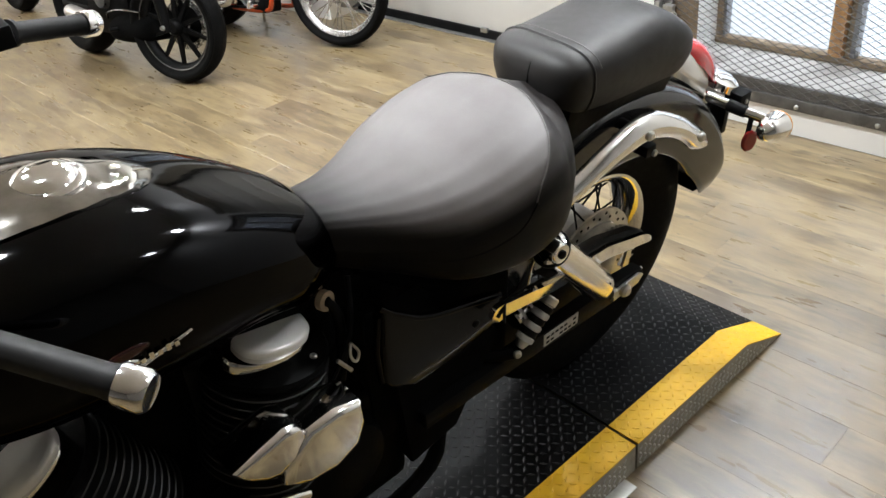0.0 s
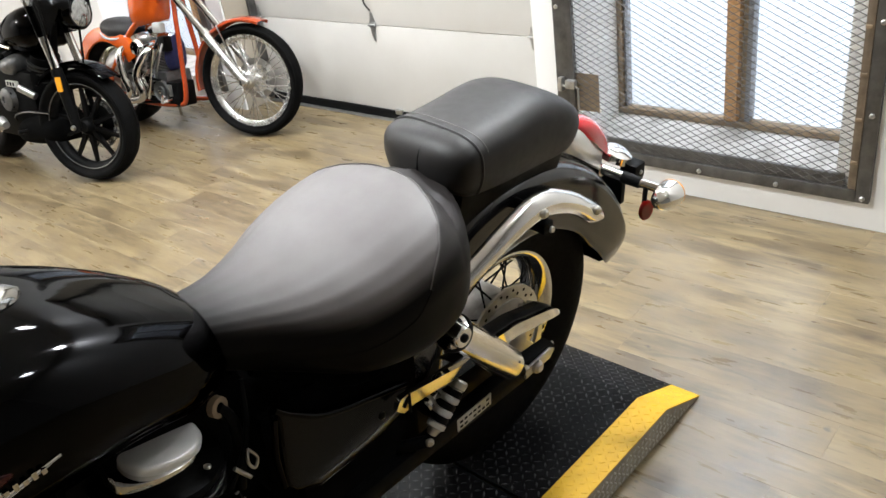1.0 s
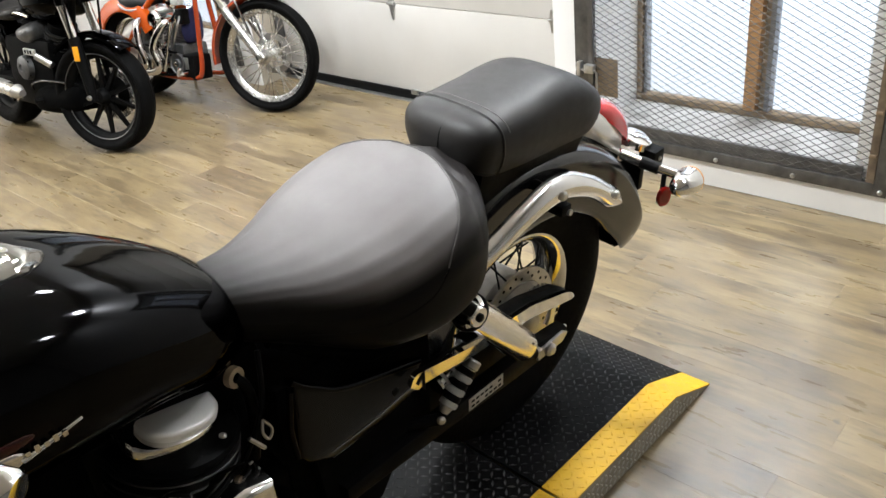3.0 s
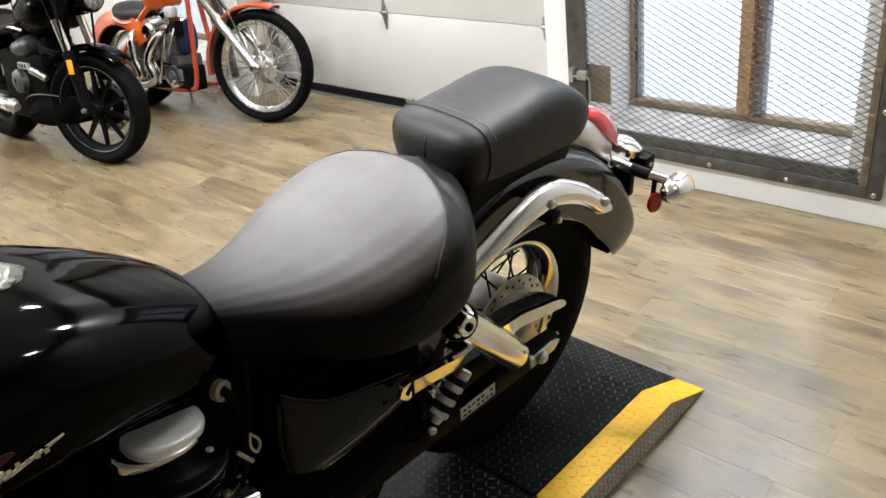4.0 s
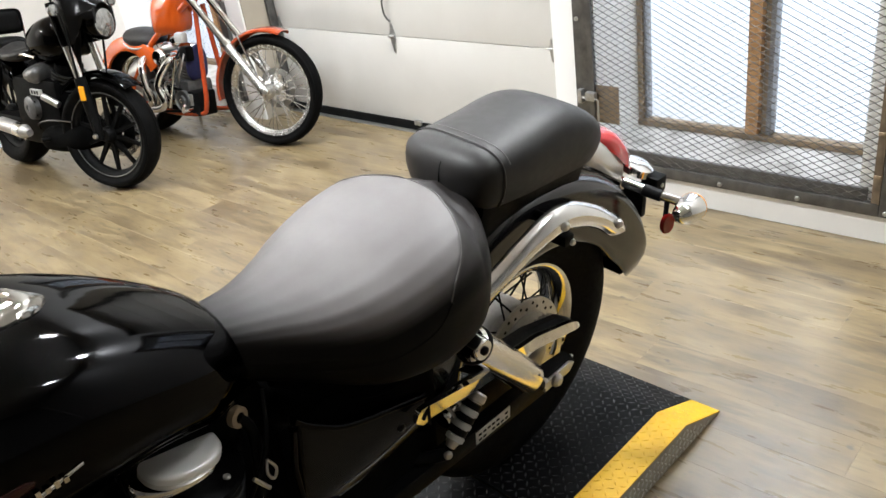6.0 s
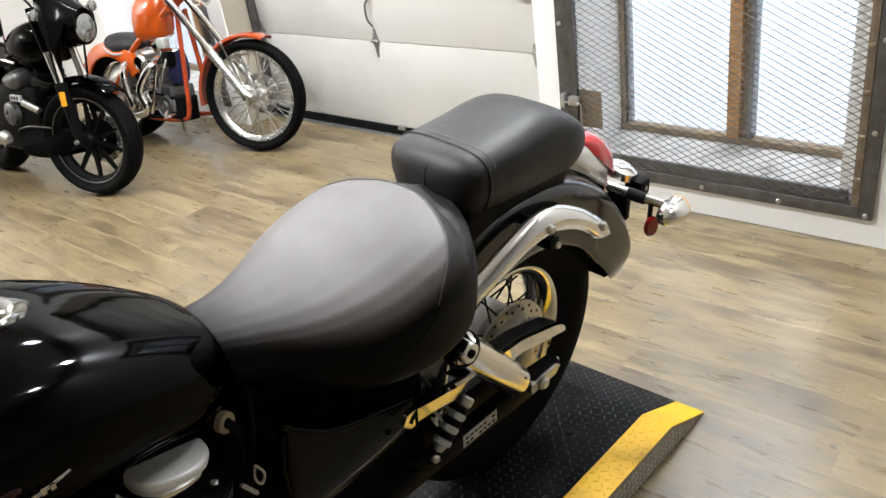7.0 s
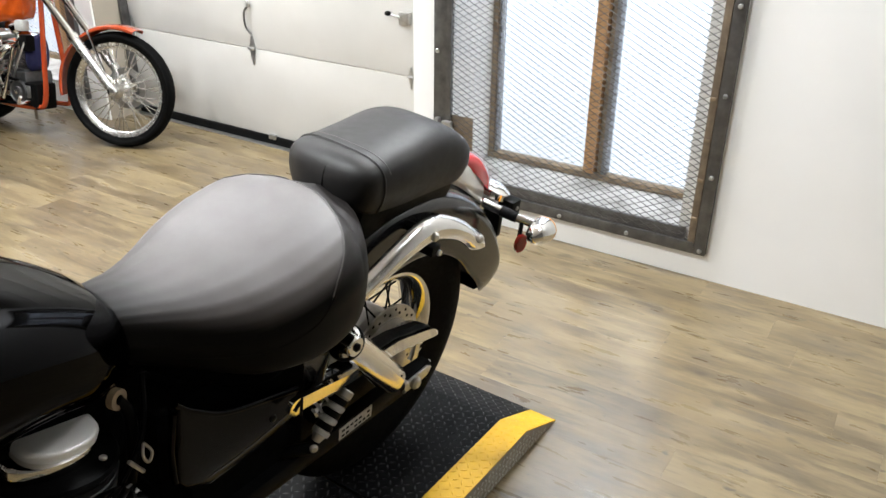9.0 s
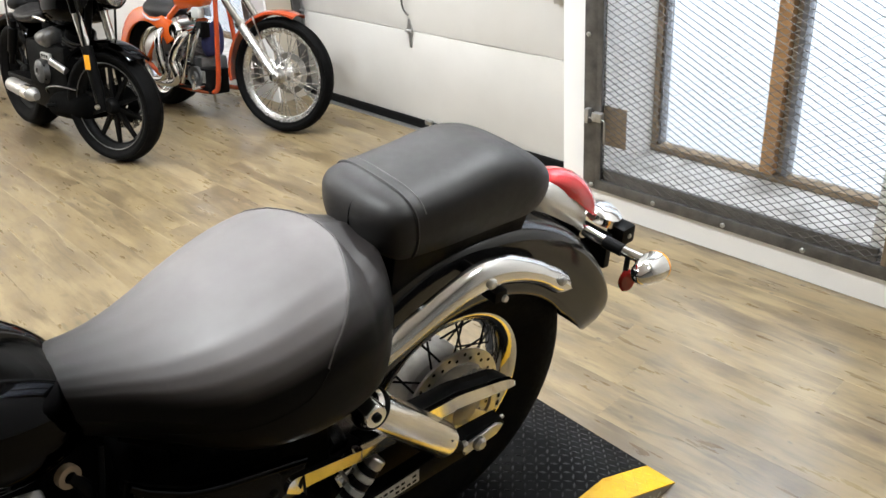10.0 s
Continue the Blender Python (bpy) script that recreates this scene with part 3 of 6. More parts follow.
# ---- the ramp that the cruiser stands on ----
def ramp():
    """Two sections of tread plate, yellow along the edge, sloping down to the floor at the rear end."""
    r = thing("motorcycle_ramp", pose(1.5796, 0.6943, 0, 0, 0, -2.4), "low black tread-plate ramp with yellow painted edge", "ramp")
    top, wide, slope, strip = 0.085, 0.86, 0.185, 0.088

    def height(x):
        return top if x < -slope else 0.004 + (top - 0.004) * (-x / slope)

    def deck(x0, x1, y0, y1, material, name, label=""):
        bm = bmesh.new()
        xs = [x0] + ([-slope] if x0 < -slope < x1 else []) + [x1]
        rings = [[(x, y0, height(x) - 0.004), (x, y1, height(x) - 0.004), (x, y1, height(x)), (x, y0, height(x))] for x in xs]
        return part(name, loft(bm, rings), material, r, label)

    def lozenges(x0, x1, y0, y1, material, owner, name, pitch=0.0215):
        vs, fs = [], []
        i = 0
        x = x0 + pitch * 0.6
        while x < x1 - pitch * 0.4:
            j = 0
            y = y0 + pitch * 0.55
            while y < y1 - pitch * 0.4:
                a = radians(38 if (i + j) % 2 else -52)
                c, s = math.cos(a), math.sin(a)
                b = len(vs)
                for px, py, pz in ((-0.0105, 0, 0), (0, -0.0034, 0), (0.0105, 0, 0), (0, 0.0034, 0), (-0.004, 0, 0.0016), (0.004, 0, 0.0016)):
                    xx, yy = x + c * px - s * py, y + s * px + c * py
                    vs.append((xx, yy, height(xx) + pz))
                fs.extend([(b, b + 1, b + 5, b + 4), (b + 1, b + 2, b + 5), (b + 2, b + 3, b + 4, b + 5), (b + 3, b, b + 4)])
                y += pitch
                j += 1
            x += pitch
            i += 1
        me = bpy.data.meshes.new(name)
        me.from_pydata(vs, [], fs)
        me.materials.append(material)
        ob = new(name, me)
        ob.parent = owner
        return tagged(ob, kind="stuff")

    for x0, x1 in ((-2.6, -0.660), (-0.652, 0.0)):
        d = deck(x0, x1, strip, wide, M_PLATE, "deck", "black tread-plate deck")
        lozenges(x0, x1, strip, wide, M_TREADTOP, d, "tread")
        e = deck(x0, x1, 0.0, strip - 0.0005, M_YELLOW, "edge_strip", "yellow painted tread-plate edge")
        lozenges(x0, x1, 0.0, strip, M_YELLOW, e, "tread")
        xs = [x0] + ([-slope] if x0 < -slope < x1 else []) + [x1]
        bm = bmesh.new()
        rings = [[(x, 0.001, 0.0), (x, 0.005, 0.0), (x, 0.005, max(height(x) - 0.0045, 0.0005)), (x, 0.001, max(height(x) - 0.0045, 0.0005))] for x in xs]
        sk = part("skirt", loft(bm, rings), M_SKIRT, r, "bare silver tread-plate skirt")
        vs, fs = [], []
        x, i = x0 + 0.012, 0
        while x < x1 - 0.03:
            for j in range(5):
                z = 0.010 + 0.0165 * j
                if z > height(x + 0.01) - 0.012:
                    continue
                a = radians(38 if (i + j) % 2 else -52)
                c, s = math.cos(a), math.sin(a)
                b = len(vs)
                for px, pz, py in ((-0.0100, 0, 0), (0, -0.0036, 0), (0.0100, 0, 0), (0, 0.0036, 0), (-0.005, 0, -0.0024), (0.005, 0, -0.0024)):
                    vs.append((x + c * px - s * pz, 0.001 + py, z + s * px + c * pz))
                fs.extend([(b, b + 1, b + 5, b + 4), (b + 1, b + 2, b + 5), (b + 2, b + 3, b + 4, b + 5), (b + 3, b, b + 4)])
            x += 0.0185
            i += 1
        me = bpy.data.meshes.new("tread")
        me.from_pydata(vs, [], fs)
        me.materials.append(M_TREADSILVER)
        ob = new("tread", me)
        ob.parent = sk
        tagged(ob, kind="stuff")
        part("far_skirt", boxed(x0, min(x1, -slope), wide - 0.005, wide - 0.001, 0.0, top - 0.0045), M_TREADSILVER, r)
    part("floor_flange", boxed(-2.6, -0.70, -0.035, 0.0005, -0.004, 0.003, 0.001), M_TREADSILVER, r)
    return r


ramp()


# ---- motorcycles: shared parts ----
def tyre_profile(R, hw, rim):
    """Rounded tyre section as (radius, across)."""
    half = [(rim, hw * 0.62), (rim + 0.012, hw * 0.74), (rim + (R - rim) * 0.45, hw), (rim + (R - rim) * 0.72, hw * 0.97), (R - 0.018, hw * 0.78), (R - 0.005, hw * 0.45), (R, 0.0)]
    half = catmull(half, 4)
    return half + [(r, -h) for r, h in half[-2::-1]]


def rim_profile(rim, hw):
    w = hw * 0.56
    return [(rim + 0.008, w), (rim + 0.006, w * 0.9), (rim - 0.004, w * 0.86), (rim - 0.022, w * 0.3), (rim - 0.024, 0), (rim - 0.022, -w * 0.3), (rim - 0.004, -w * 0.86), (rim + 0.006, -w * 0.9), (rim + 0.008, -w),
            (rim + 0.003, -w * 1.0), (rim - 0.010, -w * 0.9), (rim - 0.030, -w * 0.32), (rim - 0.032, 0), (rim - 0.030, w * 0.32), (rim - 0.010, w * 0.9), (rim + 0.003, w * 1.0)]


def spoked_wheel(owner, c, R, hw, rim, spokes, hub_r, hub_hw, rim_mat, spoke_mat, spoke_r=0.0022, tread=True, rim_hw=None):
    """Hub with rim, tyre and crossed wire spokes, turning about the y axis."""
    hub = part("wheel", lathed([(0.0, hub_hw), (hub_r * 0.45, hub_hw), (hub_r * 0.5, hub_hw * 0.8), (hub_r, hub_hw * 0.72), (hub_r, hub_hw * 0.62), (hub_r * 0.72, hub_hw * 0.45), (hub_r * 0.72, -hub_hw * 0.45),
                                (hub_r, -hub_hw * 0.62), (hub_r, -hub_hw * 0.72), (hub_r * 0.5, -hub_hw * 0.8), (hub_r * 0.45, -hub_hw), (0.0, -hub_hw)], (0, 0, 0), (0, 1, 0), 32, False), M_BRUSHED, owner, "spoked wheel")
    hub.location = c
    part("tyre", lathed(tyre_profile(R, hw, rim), (0, 0, 0), (0, 1, 0), 72), M_RUBBER, hub, "black rubber tyre")
    part("rim", lathed(rim_profile(rim, rim_hw or hw), (0, 0, 0), (0, 1, 0), 64), rim_mat, hub)
    if tread:
        bm = bmesh.new()
        n = 56
        for k in range(n):
            for s in (1, -1):
                t = 2 * math.pi * (k + (0.5 if s < 0 else 0)) / n
                q = Matrix.Rotation(t, 4, "Y")
                a = [q @ Vector(p) for p in ((0.006, s * hw * 0.12, R - 0.0032), (-0.010, s * hw * 0.55, R - 0.0085), (-0.004, s * hw * 0.58, R - 0.0085), (0.012, s * hw * 0.14, R - 0.0032))]
                b = [q @ Vector(p) for p in ((0.006, s * hw * 0.12, R + 0.0012), (-0.010, s * hw * 0.55, R - 0.0070), (-0.004, s * hw * 0.58, R - 0.0074), (0.012, s * hw * 0.14, R + 0.0010))]
                va, vb = [bm.verts.new(p) for p in a], [bm.verts.new(p) for p in b]
                bm.faces.new(vb)
                for i in range(4):
                    bm.faces.new((va[i], va[(i + 1) % 4], vb[(i + 1) % 4], vb[i]))
        part("tread_blocks", bm, M_RUBBER, hub, kind="stuff")
    meshes = []
    for s in (1, -1):
        for lean in (1, -1):
            da = lean * 0.62
            bm = tubed([(math.sin(da) * hub_r * 0.95, s * hub_hw * 0.66, math.cos(da) * hub_r * 0.95), (0, s * hw * 0.10, rim - 0.028)], spoke_r, 6)
            me = bpy.data.meshes.new("spoke")
            bm.to_mesh(me)
            bm.free()
            me.materials.append(spoke_mat)
            meshes.append(me)
    for k in range(spokes):
        o = new("spoke", meshes[k % 4])
        o.parent = hub
        o.rotation_euler = (0, 2 * math.pi * k / spokes, 0)
    return hub


# ---- the black cruiser on the ramp: x runs to its rear, y to its right ----
BIKE = pose(1.075, 1.07, 0.0525, 7.0, 0, -3.0)
SEAT = [(-0.776, 0.022, 0.897, 0.85), (-0.761, 0.053, 0.911, 0.824), (-0.721, 0.075, 0.907, 0.79), (-0.656, 0.101, 0.897, 0.757), (-0.606, 0.13, 0.893, 0.736), (-0.557, 0.158, 0.897, 0.716),
        (-0.507, 0.183, 0.906, 0.703), (-0.457, 0.199, 0.916, 0.696), (-0.407, 0.207, 0.927, 0.692), (-0.358, 0.207, 0.936, 0.693), (-0.308, 0.198, 0.943, 0.697), (-0.268, 0.179, 0.944, 0.706),
        (-0.233, 0.149, 0.941, 0.734), (-0.208, 0.115, 0.934, 0.77), (-0.191, 0.064, 0.924, 0.817)]
SEAT_ROWS = catmull(SEAT, 8)
SEAT_DROP = [(0.0, 0.0), (0.35, 0.003), (0.60, 0.011), (0.78, 0.0245), (0.88, 0.041), (0.95, 0.064), (1.0, 0.101)]
# plan of the panel seam, half: (x, y); then its run along the flank: (x, z)
SEAM = [(-0.266, 0.0), (-0.268, 0.040), (-0.279, 0.075), (-0.298, 0.119), (-0.317, 0.152), (-0.341, 0.178), (-0.366, 0.193), (-0.395, 0.204)]
FLANK = [(-0.425, 0.806), (-0.462, 0.790), (-0.505, 0.780), (-0.555, 0.778), (-0.605, 0.786), (-0.65, 0.797)]


def seam_reach(u):
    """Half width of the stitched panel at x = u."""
    if u >= SEAM[0][0]:
        return -(u - SEAM[0][0]) * 1.0
    for (a, x), (b, y) in zip(SEAM, SEAM[1:]):
        if b <= u <= a:
            return x + (y - x) * (a - u) / (a - b)
    return 1.0


def seat_top(u, r):
    """Height of the seat's skin at x = u and r of its half width."""
    _, hw, zc, zb = seat_row(u)
    out = max(0.0, r * hw - seam_reach(u))
    soft = out * out / (out + 0.02)
    return zc - (seat_drop(r) + 0.30 * min(soft, 0.07)) * min(1.0, (zc - zb) / 0.19)


def seat_drop(r):
    for (a, x), (b, y) in zip(SEAT_DROP, SEAT_DROP[1:]):
        if r <= b:
            return x + (y - x) * (r - a) / (b - a)
    return SEAT_DROP[-1][1]


def seat_row(u):
    rows = SEAT_ROWS
    for p, q in zip(rows, rows[1:]):
        if p[0] <= u <= q[0]:
            s = (u - p[0]) / max(q[0] - p[0], 1e-9)
            return tuple(a + (b - a) * s for a, b in zip(p, q))
    return rows[0] if u < rows[0][0] else rows[-1]


def rider_seat(bike):
    rings = []
    for u, hw, zc, zb in catmull(SEAT, 9):
        half = [(r * hw, seat_top(u, r)) for r, _ in catmull([(d[0], 0.0) for d in SEAT_DROP], 4)]
        tuck = max(0.0, min(1.0, (-0.53 - u) / 0.18))
        half += catmull([half[-1], ((0.985 - 0.16 * tuck) * hw, zb + (zc - zb) * 0.22), ((0.92 - 0.27 * tuck) * hw, zb + (zc - zb) * 0.08), ((0.76 - 0.34 * tuck) * hw, zb)], 4)[1:] + [(0.0, zb)]
        ring = [(u, v, w) for v, w in half] + [(u, -v, w) for v, w in half[-2:0:-1]]
        rings.append(ring)
    s = part("rider_seat", loft(bmesh.new(), rings), M_VINYL_SHEEN, bike, "broad black vinyl rider seat with a stitched panel", sharp=60)
    s.location = (0, -0.028, 0)
    # grey sheen painted on the panel inside the seam, most on the top
    panel_sheen = s.data.attributes.new("panel_sheen", "FLOAT", "CORNER")
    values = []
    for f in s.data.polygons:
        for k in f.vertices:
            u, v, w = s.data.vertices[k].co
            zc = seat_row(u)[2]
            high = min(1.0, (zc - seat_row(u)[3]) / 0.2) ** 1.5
            greyed = max(0.0, min(1.0, 1 - (zc - w - 0.047 * high) / (0.040 * high))) * max(0.0, min(1.0, (u + 0.768) / 0.31))
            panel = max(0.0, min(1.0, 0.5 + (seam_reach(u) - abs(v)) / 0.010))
            values.append(greyed * greyed * (3 - 2 * greyed) * (0.30 + 0.70 * panel))
    panel_sheen.data.foreach_set("value", values)
    # welt round the seating panel, down over the flank and forward
    half = []
    for u, v in catmull(SEAM, 5):
        r = min(1.0, v / seat_row(u)[1])
        half.append((u, r * seat_row(u)[1], seat_top(u, r) + 0.0002))
    pts = half[::-1] + [(u, -v, w) for u, v, w in half[1:]]
    part("welt", tubed(pts, 0.0016, 6), M_PIPING, s)
    flank = [(u, seat_row(u)[1] * 0.998, w) for u, w in catmull([(half[-1][0], half[-1][2])] + FLANK, 5)]
    for k in (-1, 1):
        part("flank_welt", tubed([(u, k * v, w) for u, v, w in flank], [0.0016 - 0.0013 * i / (len(flank) - 1) for i in range(len(flank))], 6), M_VINYL_SHEEN, s)
    return s


def pillion_seat(bike):
    """A loaf-like cushion: flat top that rises to the rear, rounded nose and tail."""
    x0, x1, lean = -0.214, 0.230, 2.5
    crown = catmull([(-0.23, 0.984), (-0.17, 0.989), (-0.11, 0.991), (-0.04, 0.994), (0.03, 1.000), (0.08, 0.997), (0.14, 0.977), (0.24, 0.925)], 10)
    under = catmull([(-0.23, 0.886), (-0.10, 0.868), (0.05, 0.857), (0.24, 0.842)], 10)

    def at(line, u):
        return next((a[1] + (b[1] - a[1]) * (u - a[0]) / (b[0] - a[0]) for a, b in zip(line, line[1:]) if u <= b[0]), line[-1][1])

    def outline(u):
        """Half section at x = u, from the crown round to the base."""
        nose, rear = min(1.0, (u - x0) / 0.060), min(1.0, (x1 - u) / 0.125)
        f = (max(0.0, 1 - (1 - nose) ** lean) * max(0.0, 1 - (1 - rear) ** lean)) ** (1 / lean)
        hw, zt, zb = (0.122 - 0.04 * max(0.0, -0.06 - u)) * max(f, 0.02), at(crown, u), at(under, u)
        zm = 0.42 * zt + 0.58 * zb
        g = max(f, 0.05)
        zt, zb = zm + (zt - zm) * g, zm - (zm - zb) * g
        up = [(hw * math.sin(a) ** 0.62, zm + (zt - zm) * math.cos(a) ** 0.55) for a in (math.pi / 2 * k / 14 for k in range(15))]
        return up + [(hw * (0.995 - 0.03 * k - 0.11 * k * k), zm + (zb - zm) * k) for k in (0.25, 0.5, 0.75, 1.0)]

    us = [x0 + 0.0008 + 0.060 * (k / 9) ** 1.7 for k in range(9)] + [x0 + 0.062 + (x1 - x0 - 0.190) * k / 14 for k in range(14)] + [x1 - 0.0015 - 0.1265 * (k / 12) ** 1.7 for k in range(12, -1, -1)]
    rings = []
    for u in us:
        half = outline(u) + [(0.0, outline(u)[-1][1])]
        rings.append([(u, v, w) for v, w in half] + [(u, -v, w) for v, w in half[-2:0:-1]])
    s = part("pillion_seat", loft(bmesh.new(), rings), M_VINYL, bike, "black vinyl pillion cushion with a cross seam", sharp=60)
    s.location = (0, -0.020, 0)

    def cross(u, grow):
        line = [(v + grow * (1 if v > 0.01 else 0), w + grow * 0.6) for v, w in outline(u)]
        return [(u, v, w) for v, w in line[::-1]] + [(u, -v, w) for v, w in line[1:]]

    part("welt", tubed(cross(-0.147, 0.0006), 0.0030, 6), M_VINYL, s)
    part("stitch_line", tubed(cross(-0.127, 0.0002)[7:-7], 0.0013, 6), M_PIPING, s)
    part("front_seam", tubed([(u, -0.012, outline(u)[3][1] - 0.001) for u in (-0.188, -0.198, -0.206, -0.211)] + [(-0.2142, -0.012, 0.928), (-0.2125, -0.012, 0.908)], 0.0015, 6, 3), M_SEAL, s)
    # pan that carries the cushion on the fender
    rings = []
    for u in us[7:-9]:
        hw, zb = outline(u)[-1]
        low = 0.33 + math.sqrt(max(0.01, 0.500 ** 2 - u * u)) - 0.012
        rings.append([(u, -hw * 0.92, zb + 0.004), (u, hw * 0.92, zb + 0.004), (u, hw * 0.74, min(low, zb - 0.004)), (u, -hw * 0.74, min(low, zb - 0.004))])
    part("seat_pan", loft(bmesh.new(), rings), M_SATIN, s, "satin black seat pan")
    return s


def fender(bike):
    """Deep rear mudguard: an arch of channel section, its tail rounded."""
    rings = []
    n = 44
    for k in range(n + 1):
        deg = 7.8 + (152 - 7.8) * k / n
        t = radians(deg)
        e = math.sqrt(max(0.0, 1 - (1 - min(1.0, (deg - 7.8) / 13.0)) ** 2))
        ro = 0.514 - 0.010 * math.sin(t) - 0.035 * max(0.0, (deg - 100) / 50) - 0.048 * (1 - e)
        ri = 0.350 + 0.045 * max(0.0, 1 - (deg - 7.8) / 26.0) + 0.046 * (1 - e)
        hw = 0.110 * (0.55 + 0.45 * e)
        half = [(ri, hw * 1.0), (ri + (ro - ri) * 0.35, hw * 1.01), (ro - 0.045, hw), (ro - 0.022, hw * 0.95), (ro - 0.010, hw * 0.80), (ro - 0.004, hw * 0.62), (ro, hw * 0.30), (ro + 0.001, 0.0)]
        half = catmull(half, 3)
        outer = half + [(r, -v) for r, v in half[-2::-1]]
        inner = [(r - 0.004, v * 0.965) for r, v in outer[::-1]]
        rings.append([(math.cos(t) * r, v, 0.33 + math.sin(t) * r) for r, v in outer + inner])
    return part("rear_fender", loft(bmesh.new(), rings), M_FENDER, bike, "gloss black deep rear fender", sharp=50)


def strut(bike):
    top = [(-0.345, 0.745), (-0.225, 0.772), (-0.124, 0.806), (-0.033, 0.827), (0.04, 0.815), (0.119, 0.774), (0.170, 0.737), (0.212, 0.705), (0.223, 0.688), (0.2185, 0.672)]
    low = [(0.2155, 0.667), (0.199, 0.660), (0.180, 0.668), (0.140, 0.702), (0.100, 0.728), (0.050, 0.750), (-0.001, 0.762), (-0.097, 0.755), (-0.238, 0.716), (-0.345, 0.690)]
    a, b = catmull(top, 6), catmull(low[::-1], 6)

    def along(line, n):
        return [line[round(k * (len(line) - 1) / n)] for k in range(n + 1)]

    def bowed(side):
        """A pressed strut: its face bulges outward between rolled edges."""
        rings = []
        for (ut, wt), (ul, wl) in zip(along(a, 48), along(b, 48)):
            ring = []
            for k in range(9):
                q = k / 8
                ring.append((ut + (ul - ut) * q, side * (0.160 + 0.025 * math.sin(math.pi * (0.06 + 0.88 * q)) ** 0.7), wt + (wl - wt) * q))
            ring += [(ul, side * 0.156, wl), (ut, side * 0.156, wt)]
            rings.append(ring)
        return loft(bmesh.new(), rings)

    s = part("fender_strut", bowed(-1), M_STRUT, bike, "chrome fender strut", sharp=55)
    for u, w in ((-0.016, 0.792), (0.183, 0.705), (-0.262, 0.745)):
        bolt(s, (u, -0.184, w), (0, -1, 0), 0.0105, 0.009, M_BRUSHED)
    part("fender_strut", bowed(1), M_STRUT, bike, sharp=55)
    for v in (-1, 1):
        part("spacer", tubed([(-0.016, v * 0.10, 0.79), (-0.016, v * 0.16, 0.79)], 0.012, 12), M_SATIN, bike)
        part("spacer", tubed([(0.183, v * 0.10, 0.705), (0.183, v * 0.16, 0.705)], 0.010, 12), M_SATIN, bike)
    b = part("helmet_lock", boxed(0.022, 0.055, -0.160, -0.115, 0.708, 0.734, 0.006), M_SATIN, bike, "black lock bracket under the strut")
    part("lock_face", lathed([(0, 0.006), (0.006, 0.006), (0.0075, 0.003), (0.0075, 0)], (0.046, -0.160, 0.714), (0, -1, 0), 16, False), M_BRUSHED, b)


